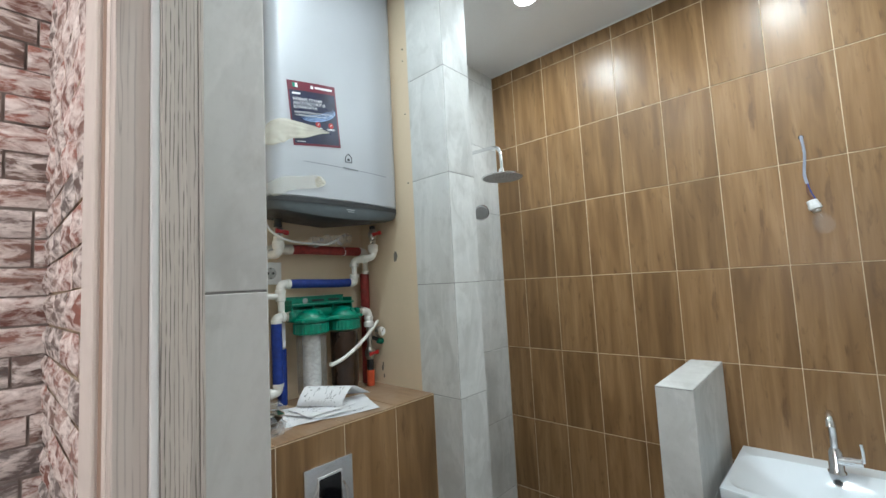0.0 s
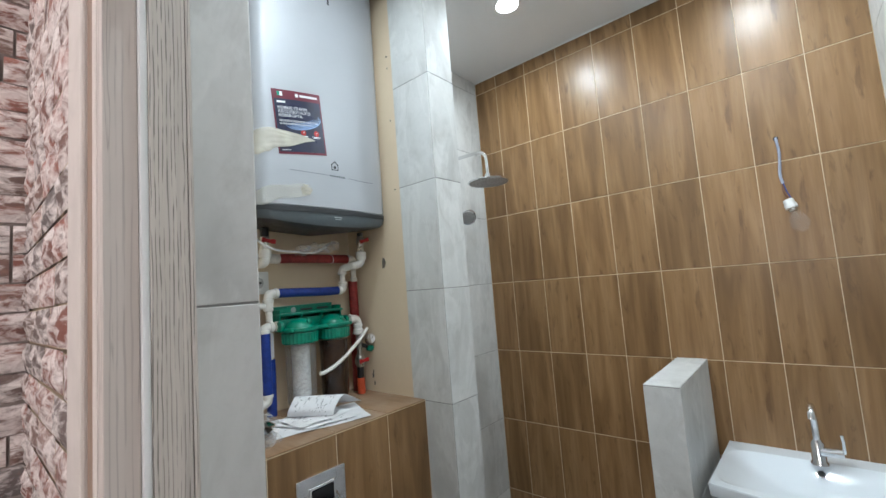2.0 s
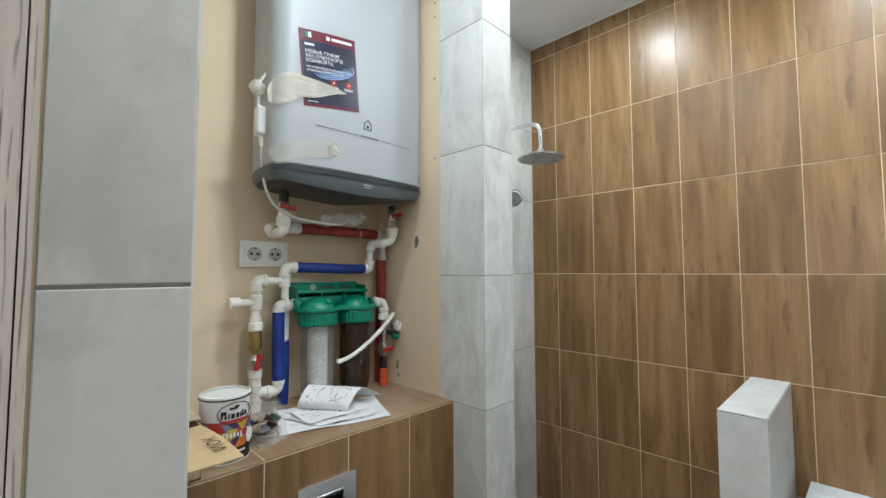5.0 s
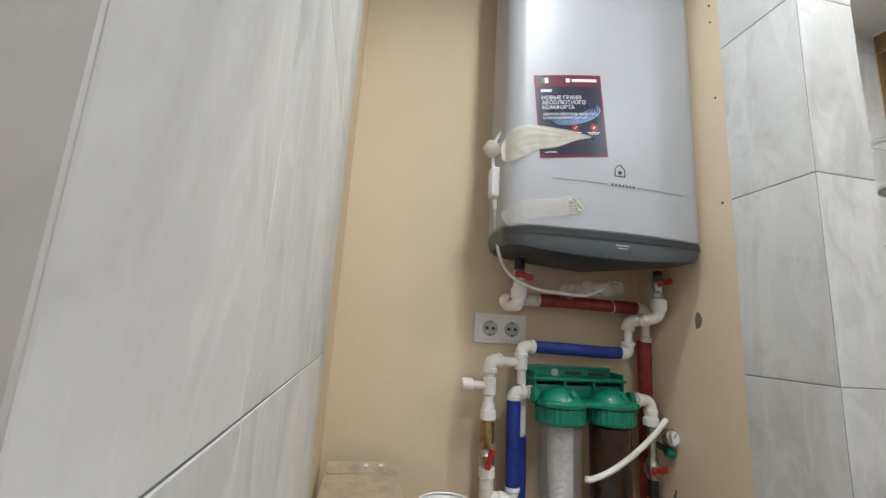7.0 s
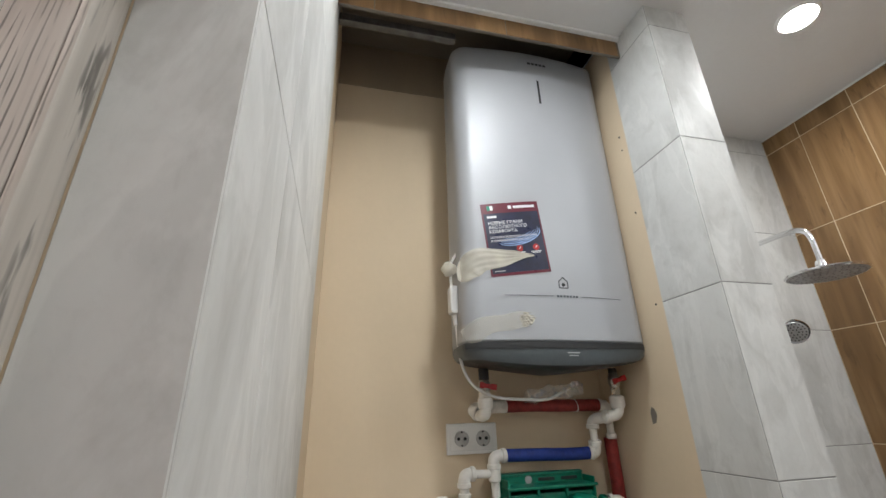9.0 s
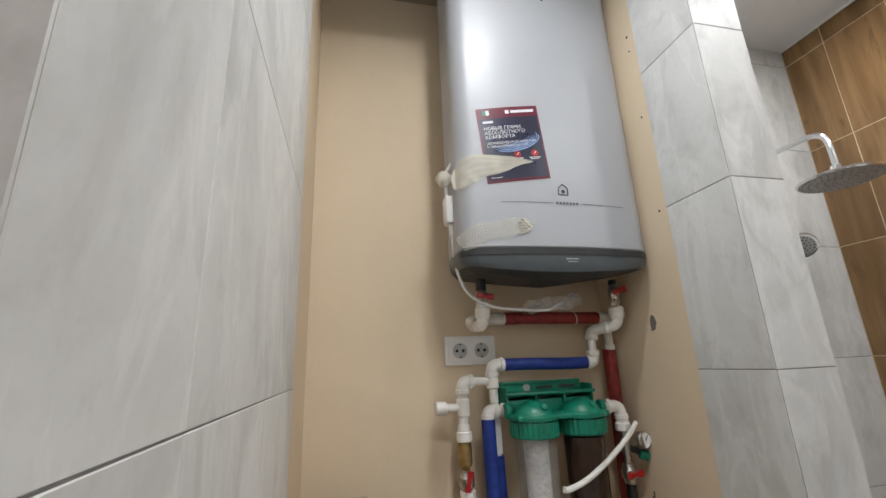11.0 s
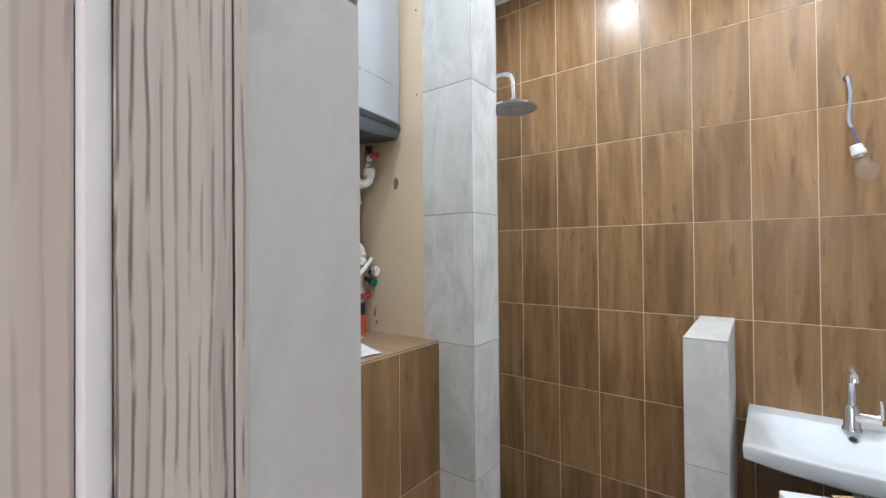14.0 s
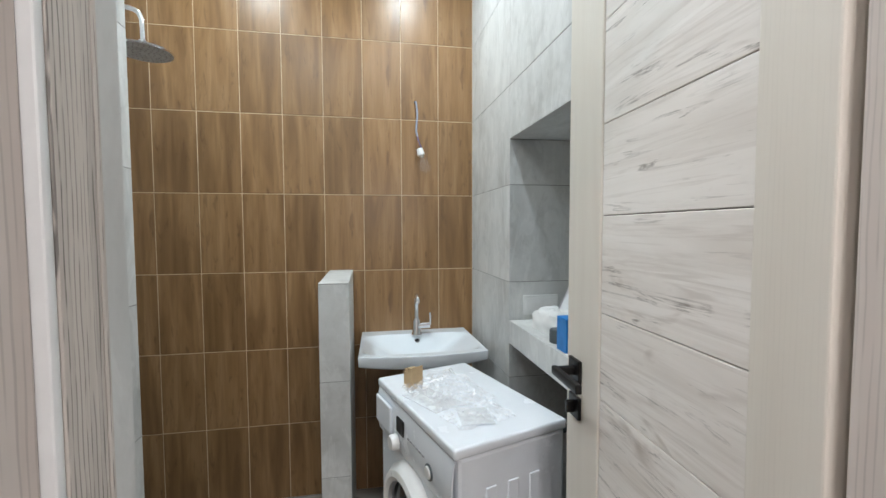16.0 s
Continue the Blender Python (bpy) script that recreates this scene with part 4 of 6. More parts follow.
    P("nut", turned((PX + 0.02, 0.575, 1.512), (PX + 0.022, 0.602, 1.512), [(0, 0.0125), (0.3, 0.0125), (0.35, 0.017), (0.9, 0.017), (1, 0.014)], 8), PPR_DIRTY)
    P("pipe", rod((PX - 0.008, 0.575, 1.5), (PX - 0.008, 0.577, 1.39), 0.0105), PPR)
    P("tag", box(PX + 0.003, PX + 0.0042, 0.571, 0.587, 1.405, 1.49), PAPER, "white paper tag")
    P("sleeve", tube([(PX - 0.008, 0.577, 1.398), (PX - 0.008, 0.578, 1.3), (PX - 0.004, 0.575, 1.207)], 0.0168, 18), BLUE_FOAM, "blue foam pipe sleeve")
    # outlet of the filter, gauge, valve
    gx = -1.488
    P("nut", turned((gx, 0.868, 1.505), (gx, 0.885, 1.505), [(0, 0.014), (1, 0.014)], 8), PPR_DIRTY)
    P("elbow", elbow((gx, 0.88, 1.505), (gx, 0.922, 1.505), (gx, 0.924, 1.47)), PPR)
    P("collar", turned((gx, 0.924, 1.478), (gx, 0.924, 1.44), [(0, 0.016), (0.4, 0.0165), (0.5, 0.02), (0.95, 0.02), (1, 0.016)], 20), PPR)
    P("nipple", rod((gx, 0.924, 1.445), (gx, 0.924, 1.385), 0.011, 12), STEEL)
    P("hose", tube(curve_pts([(gx + 0.03, 0.945, 1.462), (gx + 0.045, 0.9, 1.43), (gx + 0.06, 0.83, 1.386), (gx + 0.07, 0.76, 1.351), (gx + 0.077, 0.705, 1.336), (gx + 0.077, 0.692, 1.338)], 8), 0.0068, 12), PPR, "stiff white plastic hose")
    ga = P("pressure_gauge", turned((gx + 0.01, 0.957, 1.417), (gx + 0.034, 0.962, 1.418), [(0, 0.012), (0.2, 0.021), (0.9, 0.0215), (1, 0.0185)], 24), STEEL, "round chrome pressure gauge with a white dial")
    part("dial", turned((gx + 0.0335, 0.962, 1.418), (gx + 0.0352, 0.962, 1.418), [(0, 0.0178), (1, 0.0178)], 24), PAPER, ga, "white dial")
    part("needle", tube([(gx + 0.036, 0.962, 1.418), (gx + 0.036, 0.97, 1.43)], 0.0009, 6), BLACK, ga)
    P("branch", rod((gx, 0.924, 1.4), (gx + 0.012, 0.96, 1.385), 0.008, 12), BLACK)
    P("drain_cap", rod((gx + 0.01, 0.955, 1.383), (gx + 0.018, 0.978, 1.374), 0.0125, 16, c=0.003), GREEN, "green plastic cap")
    P("nipple", rod((gx, 0.924, 1.39), (gx, 0.924, 1.355), 0.01, 12), STEEL)
    ball_valve(p, (gx, 0.924, 1.335), (0, 0, 1), (0, 1, 0.1), 0.0155)
    P("coupling", rod((gx, 0.924, 1.318), (gx, 0.924, 1.262), 0.0135, 16), BLACK)
    P("sleeve", rod((gx, 0.924, 1.268), (gx, 0.924, 1.206), 0.0155, 18, c=0.001), ORANGE_FOAM, "bright orange foam sleeve")


pipework()


def water_filter():
    f = thing("water_filter", (-1.5, 0.72, 1.21), "twin green water filter with a clear and a brown canister", "water filter")
    x, yc = -1.478, (0.66, 0.797)
    head = bmesh.new()
    # moulded head: wall bracket, ribbed top plate, flange rings over the collars
    box(-1.566, -1.546, 0.59, 0.845, 1.5, 1.579, 0.004, head)
    box(-1.55, x - 0.012, 0.594, 0.858, 1.5445, 1.5525, 0.003, head)
    box(-1.549, -1.541, 0.592, 0.843, 1.572, 1.578, 0.002, head)
    for k in range(4):
        box(-1.55, x - 0.016, 0.596 + 0.083 * k, 0.602 + 0.083 * k, 1.5, 1.5515 + 0.016 * (k % 3 == 0), 0.002, head)
    box(x - 0.072, x - 0.026, 0.598, 0.856, 1.496, 1.534, 0.004, head)
    box(x - 0.07, x + 0.045, 0.6, 0.856, 1.489, 1.502, 0.004, head)
    for y in yc:
        turned((x, y, 1.489), (x, y, 1.501), [(0, 0.0655), (0.7, 0.066), (1, 0.0625)], 40, head)
    part("head", head, GREEN, f, "green moulded bracket head")
    part("sticker", turned((-1.5462, 0.677, 1.562), (-1.545, 0.677, 1.562), [(0, 0.0105), (1, 0.0105)], 24), INK_PALE, f, "round white sticker")
    for k in range(2):
        part("slot", box(-1.5465, -1.5445, 0.706 + 0.07 * k, 0.756 + 0.07 * k, 1.557, 1.565, 0.0005), SLATE_DARK, f, "dark opening in the bracket")
    for y in yc:
        d = bmesh.new()
        turned((x, y, 1.5), (x, y, 1.534), [(0, 0.052), (0.3, 0.048), (0.65, 0.037), (0.9, 0.021), (1, 0.006)], 32, d)
        dome = part("dome", d, GREEN, f)
        part("vent_plug", rod((x + 0.034, y + 0.012, 1.516), (x + 0.045, y + 0.014, 1.522), 0.009, 12, c=0.002), GREEN, dome)
    part("port", rod((x - 0.01, 0.6, 1.51), (x - 0.01, 0.586, 1.51), 0.019, 18, c=0.002), GREEN, f)
    part("port", rod((x - 0.01, 0.857, 1.506), (x - 0.01, 0.872, 1.506), 0.018, 18, c=0.002), GREEN, f)
    for y in yc:
        part("collar", turned((x, y, 1.489), (x, y, 1.446), [(0, 0.052), (0.09, 0.052), (0.1, 0.0592), (0.18, 0.0606), (0.88, 0.06), (1, 0.0565)], 60, flute=0.035), GREEN, f, "green ribbed screw collar", 12)
    clear = film_material("clear_canister", (0.42, 0.42, 0.41), 0.08, 0.2, 0.34, 14)
    brown = specked("brown_canister", (0.036, 0.017, 0.009), 0.12, scale=12, amount=0.25)
    wound = Mat("wound_string", (0.6, 0.59, 0.58), 0.9)
    n = wound.noise(wound.coord((70, 70, 130)), 1.0, 4, 0.6, 0.8)
    wound.color(wound.ramp(n, (0.35, (0.44, 0.43, 0.42)), (0.65, (0.66, 0.65, 0.64))))
    wound.bump(n, 0.4, 0.002)
    part("canister", turned((x, yc[0], 1.44), (x, yc[0], 1.215), [(0, 0.052), (0.85, 0.05), (0.95, 0.044), (1, 0.03)], 32, caps=False), clear, f, "clear plastic canister").visible_shadow = False
    part("cartridge", rod((x, yc[0], 1.45), (x, yc[0], 1.232), 0.031, 28, c=0.003), wound.m, f, "white wound-string cartridge")
    part("canister", turned((x, yc[1], 1.44), (x, yc[1], 1.215), [(0, 0.052), (0.85, 0.05), (0.95, 0.044), (1, 0.03)], 32), brown, f, "dark brown canister")


water_filter()


WELL = specked("socket_well", (0.52, 0.52, 0.52), 0.45)


def socket_pair(wells, origin, u, group, label):
    """A double wall socket in a white frame; origin is its lower corner, u runs along its width, n out of the wall."""
    s = thing("double_socket", origin, label, "socket", group)
    u = Vector(u)
    n = u.cross(Vector(Z))
    m = Matrix((u, Vector(Z), n)).transposed().to_4x4()
    m.translation = Vector(origin)
    part("frame", box(0, 0.152, 0, 0.082, 0, 0.008, 0.003, m=m), PLASTIC_WHITE, s)
    part("inset", box(0.01, 0.142, 0.01, 0.072, 0.0075, 0.0105, 0.0015, m=m), PLASTIC_WHITE, s)
    for cx in wells:
        c = m @ Vector((cx, 0.041, 0.0105))
        d = m.to_3x3() @ Vector((0, 0, 1))
        well = part("well", turned(c, c + d * 0.002, [(0, 0.0215), (0.5, 0.0215), (1, 0.0195), (0.2, 0.018), (0.1, 0.001)], 28, caps=False), WELL, s, "round socket well")
        for dx, dy in ((-0.0095, 0), (0.0095, 0)):
            q = m @ Vector((cx + dx, 0.041 + dy, 0.0105))
            part("pin_hole", rod(q, q + d * 0.0014, 0.0046, 12), BLACK, well)
        for dy in (-0.0175, 0.0175):
            q = m @ Vector((cx, 0.041 + dy, 0.0105))
            part("earth_clip", rod(q, q + d * 0.0024, 0.0026, 8), BLACK, well)
    return s


socket_pair((0.0445, 0.1085), (NX, 0.457, 1.628), Y, "sockets", "white double power socket in a shared frame on beige filler")


# ---- flush plate ----
def flush_plate():
    f = thing("flush_plate", (-1.188, 0.535, 0.9), "chrome toilet flush plate with two dark glossy buttons", "flush plate")
    x, y0, y1, z0, z1 = -1.188, 0.458, 0.614, 0.885, 1.115
    part("plate", box(x, x + 0.008, y0, y1, z0, z1, 0.003), SATIN_CHROME, f, "shiny chrome plate")
    pts = [(x + 0.008, (y0 + y1) / 2 + 0.056 * math.cos(a), (z0 + z1) / 2 + 0.078 * math.sin(a)) for i in range(33) for a in (2 * math.pi * i / 32,)]
    part("oval", tube(pts, 0.003, 8), CHROME, f)
    part("button_frame", box(x + 0.004, x + 0.0115, y0 + 0.037, y1 - 0.037, z0 + 0.03, z1 - 0.03, 0.003), CHROME, f, "raised chrome button frame")
    gloss = specked("black_gloss_button", (0.01, 0.01, 0.012), 0.06, 0.3)
    part("button", box(x + 0.006, x + 0.014, y0 + 0.042, y1 - 0.042, 1.0, z1 - 0.035, 0.004), gloss, f, "dark glossy button")
    part("button", box(x + 0.006, x + 0.014, y0 + 0.042, y1 - 0.042, z0 + 0.035, 0.997, 0.004), gloss, f, "dark glossy button")


flush_plate()


# ---- shower ----
def shower():
    s = thing("rain_shower", (-1.22, 1.125, 2.2), "chrome rain shower head on a bent wall arm", "shower head")
    part("flange", turned((WX + 0.0005, 1.55, 2.262), (WX + 0.013, 1.55, 2.262), [(0, 0.03), (0.6, 0.028), (1, 0.016)], 24), SATIN_CHROME, s)
    part("arm", tube(curve_pts([(WX + 0.008, 1.55, 2.262), (-1.42, 1.55, 2.262), (-1.29, 1.55, 2.26), (-1.24, 1.55, 2.252), (-1.217, 1.55, 2.225), (-1.213, 1.55, 2.17), (-1.213, 1.55, 2.128)], 8), 0.009, 16), CHROME, s)
    part("swivel", turned((-1.213, 1.55, 2.14), (-1.213, 1.55, 2.112), [(0, 0.014), (0.4, 0.017), (1, 0.02)], 20), CHROME, s)
    part("head", turned((-1.213, 1.55, 2.116), (-1.213, 1.55, 2.094), [(0, 0.025), (0.3, 0.06), (0.65, 0.1), (0.85, 0.102), (1, 0.099)], 48), CHROME, s, "broad flat chrome disc")
    face = specked("nozzle_grey", (0.52, 0.53, 0.54), 0.35, 0.2)
    part("face_plate", turned((-1.213, 1.55, 2.0942), (-1.213, 1.55, 2.0932), [(0, 0.0965), (1, 0.0955)], 48), face, s, "pale grey spray plate")
    nz = bmesh.new()
    for r, n in ((0.018, 7), (0.036, 14), (0.055, 21), (0.073, 28), (0.088, 34)):
        for i in range(n):
            a = 2 * math.pi * i / n
            q = Vector((-1.213 + r * math.cos(a), 1.55 + r * math.sin(a), 2.0945))
            rod(q, q - Vector((0, 0, 0.003)), 0.0026, 6, nz)
    tagged(part("nozzles", nz, specked("nozzle_rubber", (0.36, 0.36, 0.37), 0.6), s), kind="stuff")
    h = thing("hand_shower", (-1.52, 1.65, 1.93), "small chrome hand shower in a wall bracket", "hand shower")
    part("bracket", box(WX + 0.0005, -1.515, 1.632, 1.662, 1.925, 1.955, 0.005), SATIN_CHROME, h)
    a = Vector((-1.462, 1.688, 1.982))
    d = Vector((0.62, -0.62, -0.48)).normalized()
    part("handle", tube(curve_pts([(-1.522, 1.646, 1.938), (-1.505, 1.66, 1.955), (-1.485, 1.672, 1.97), a + d * 0.004], 6), lambda k: 0.009 + 0.003 * k, 14), SATIN_CHROME, h)
    part("head", turned(a - d * 0.004, a + d * 0.03, [(0, 0.014), (0.4, 0.034), (0.8, 0.044), (1, 0.042)], 32), CHROME, h, "round chrome spray head")
    part("spray_face", turned(a + d * 0.0295, a + d * 0.0325, [(0, 0.037), (1, 0.035)], 32), face, h, "grey nozzle disc")
    u, v, _ = frame_of(d)
    dots = bmesh.new()
    for r, n in ((0.01, 6), (0.02, 12), (0.03, 18)):
        for i in range(n):
            t = 2 * math.pi * i / n
            q = a + d * 0.032 + (u * math.cos(t) + v * math.sin(t)) * r
            rod(q, q + d * 0.003, 0.0022, 6, dots)
    tagged(part("nozzles", dots, BLACK, h), kind="stuff")


shower()


# ---- washbasin ----
def washbasin():
    w = thing("washbasin", (-0.133, 1.8, 0.75), "white rectangular ceramic washbasin with a bowed front, hung on the wall", "washbasin")
    bx0, bx1, by0, by1, zt = -0.43, 0.152, 1.555, 1.999, 0.868
    def rim(s, grow=0.0):
        """Points round the basin, with a bowed front and tapering sides."""
        c = Vector(((bx0 + bx1) / 2, (by0 + by1) / 2))
        k = 4 * s
        i, f = int(k) % 4, k - int(k)
        taper = 0.012
        if i == 0:
            p = Vector((bx0 + (bx1 - bx0) * f, by0 - 0.03 * (1 - (2 * f - 1) ** 2)))
        elif i == 1:
            p = Vector((bx1 - taper * f, by0 + (by1 - by0) * f))
        elif i == 2:
            p = Vector((bx1 - taper - (bx1 - bx0 - 2 * taper) * f, by1))
        else:
            p = Vector((bx0 + taper - taper * f, by1 - (by1 - by0) * f))
        return c + (p - c) * (1 + grow)
    n = 96
    bm = bmesh.new()
    loops = []
    c = Vector(((bx0 + bx1) / 2, (by0 + by1) / 2))
    bowl = Vector((c.x, by0 + 0.19))
    def loop(fn):
        loops.append([bm.verts.new(fn(i / n)) for i in range(n)])
    def outer(z, sh):
        def fn(s):
            p = rim(s)
            q = Vector((c.x + (p.x - c.x) * (1 - sh), by1 + (p.y - by1) * (1 - sh)))
            return (q.x, q.y, z + (0.012 * ((p.x - c.x) / 0.3) ** 2 if z < zt - 0.02 else 0))
        return fn
    def inner(inset, z, toward):
        def fn(s):
            p = rim(s)
            ang = math.atan2(p.y - bowl.y, p.x - bowl.x)
            rx, ry = 0.279 - inset * 1.3, 0.176 - inset * 0.75
            e = 6.0
            rr = (abs(math.cos(ang) / rx) ** e + abs(math.sin(ang) / ry) ** e) ** (-1 / e)
            return (bowl.x + rr * math.cos(ang), bowl.y + rr * math.sin(ang), z)
        return fn
    loop(outer(zt - 0.115, 0.45))
    loop(outer(zt - 0.09, 0.22))
    loop(outer(zt - 0.068, 0.06))
    loop(outer(zt - 0.059, 0.02))
    loop(outer(zt - 0.051, 0.006))
    loop(outer(zt - 0.005, 0.0))
    loop(outer(zt - 0.0012, 0.0012))
    loop(outer(zt, 0.004))
    loop(inner(0.0, zt - 0.0005, 0))
    loop(inner(0.003, zt - 0.002, 0))
    loop(inner(0.04, zt - 0.026, 0))
    loop(inner(0.1, zt - 0.066, 0))
    loop(inner(0.14, zt - 0.082, 0))
    loop(inner(0.16, zt - 0.084, 0))
    for a, b in zip(loops, loops[1:]):
        for i in range(n):
            bm.faces.new((a[i], a[(i + 1) % n], b[(i + 1) % n], b[i]))
    bm.faces.new(loops[0][::-1])
    bm.faces.new(loops[-1])
    part("bowl", bm, CERAMIC, w, "", 50)
    o, n_o = Vector((-0.135, by0 + 0.3315, zt - 0.03)), Vector((0, -0.66, 0.75))
    part("overflow_ring", turned(o - n_o * 0.002, o + n_o * 0.003, [(0, 0.0135), (0.7, 0.0135), (1, 0.0105)], 24, caps=False), CHROME, w, "chrome overflow ring")
    part("overflow_hole", turned(o - n_o * 0.002, o + n_o * 0.002, [(0, 0.0103), (1, 0.0103)], 20), BLACK, w)
    part("drain", turned((bowl.x, bowl.y, zt - 0.0845), (bowl.x, bowl.y, zt - 0.0805), [(0, 0.024), (0.6, 0.024), (1, 0.02)], 24), CHROME, w, "chrome drain ring")
    t = thing("basin_tap", (-0.135, 1.89, zt), "chrome single-lever basin tap with a tall arched spout", "tap")
    x, y = -0.135, 1.905
    part("base", turned((x, y, zt - 0.001), (x, y, zt + 0.085), [(0, 0.027), (0.08, 0.025), (0.14, 0.0215), (0.85, 0.021), (1, 0.0135)], 28), CHROME, t)
    part("spout", tube(curve_pts([(x, y, zt + 0.08), (x, y, zt + 0.14), (x - 0.002, y - 0.012, zt + 0.195), (x - 0.003, y - 0.04, zt + 0.21), (x - 0.003, y - 0.07, zt + 0.195), (x - 0.003, y - 0.078, zt + 0.175)], 8), 0.012, 16), CHROME, t)
    part("lever_body", rod((x + 0.005, y - 0.005, zt + 0.045), (x + 0.07, y - 0.012, zt + 0.05), 0.0165, 20, c=0.003), CHROME, t)
    part("lever", tube([(x + 0.07, y - 0.012, zt + 0.05), (x + 0.071, y - 0.014, zt + 0.09), (x + 0.068, y - 0.016, zt + 0.115)], 0.0052, 12), CHROME, t)
    # siphon and wall pipe below
    part("waste_pipe", tube(curve_pts([(bowl.x, bowl.y, zt - 0.145), (bowl.x, bowl.y, 0.55), (bowl.x, bowl.y + 0.03, 0.48), (bowl.x, bowl.y + 0.1, 0.5), (bowl.x, 1.99, 0.52)], 6), 0.018, 14), PLASTIC_WHITE, w, "white plastic waste trap")


washbasin()


# ---- washing machine ----
WM = pose(-0.17, 0.775, 0, 0, 0, 17.5)


def washing_machine():
    """Local frame: x runs from the front to the back, y along the front."""
    w = thing("washing_machine", WM.translation, "white front-loading washing machine with a littered glossy top", "washing machine")
    D, W, H = 0.385, 0.6, 0.85
    body = part("body", box(0.012, D, 0.004, W - 0.004, 0.02, H - 0.028, 0.012, m=WM), ENAMEL, w)
    part("top", box(0.0, D + 0.004, 0, W, H - 0.03, H, 0.007, m=WM, seg=3), ENAMEL, w, "white worktop lid")
    part("control_panel", sheet(lambda u, v: WM @ Vector((0.008 - 0.014 * math.sin(math.pi * (0.1 + 0.8 * v)), 0.006 + (W - 0.012) * u, H - 0.19 + 0.158 * v)), 12, 10, 0.004), ENAMEL, w, "bowed white control panel")
    part("plinth", box(0.005, 0.02, 0.008, W - 0.008, 0.02, 0.12, 0.004, m=WM), ENAMEL, w)
    fr = WM.to_3x3() @ Vector((-1, 0, 0))
    def knob(y, z, r, d, name, mat, label=""):
        c = WM @ Vector((-0.008, y, z))
        return part(name, turned(c, c + fr * d, [(0, r), (0.7, r * 0.95), (1, r * 0.82)], 24), mat, w, label)
    knob(0.385, H - 0.15, 0.027, 0.026, "programme_dial", PLASTIC_WHITE, "white round programme dial")
    knob(0.135, H - 0.125, 0.019, 0.008, "button", PLASTIC_WHITE, "white round start button")
    knob(0.135, H - 0.125, 0.0245, 0.004, "button_ring", SLATE)
    part("display", box(-0.0105, -0.004, 0.325, 0.385, H - 0.112, H - 0.06, 0.003, m=WM), BLACK, w, "dark display window")
    part("drawer", box(-0.016, -0.004, 0.43, 0.58, H - 0.15, H - 0.05, 0.006, m=WM), ENAMEL, w, "detergent drawer")
    bars = bmesh.new()
    for i in range(6):
        box(-0.0085, -0.0062, 0.17 + 0.022 * i, 0.184 + 0.022 * i, H - 0.1, H - 0.097, bm=bars, m=WM)
    part("print", bars, INK, w)
    c = WM @ Vector((0.012, W / 2, 0.46))
    part("door_ring", turned(c, c + fr * 0.045, [(0, 0.19), (0.4, 0.188), (0.9, 0.17), (1, 0.15), (0.8, 0.135)], 48, caps=False), PLASTIC_WHITE, w, "white round door ring")
    part("door_glass", turned(c, c + fr * 0.03, [(0, 0.138), (0.6, 0.13), (1, 0.08)], 40), specked("dark_door_glass", (0.02, 0.022, 0.025), 0.06), w, "dark bulging door glass")
    for i in range(3):
        part("side_rib", box(0.1 + 0.075 * i, 0.135 + 0.075 * i, 0.0, 0.006, 0.2, 0.72, 0.003, m=WM), ENAMEL, body)
    for x in (0.05, D - 0.05):
        for y in (0.05, W - 0.05):
            part("foot", rod(WM @ Vector((x, y, 0)), WM @ Vector((x, y, 0.03)), 0.018, 14), BLACK, w)
    hose = [WM @ Vector(v) for v in ((D + 0.01, 0.04, 0.8), (D + 0.05, 0.03, 0.78), (D + 0.06, 0.03, 0.6), (D + 0.055, 0.05, 0.2), (D + 0.05, 0.1, 0.03))]
    part("hose", tube(curve_pts(hose, 8), 0.013, 12), SLATE, w, "grey drain hose")


washing_machine()


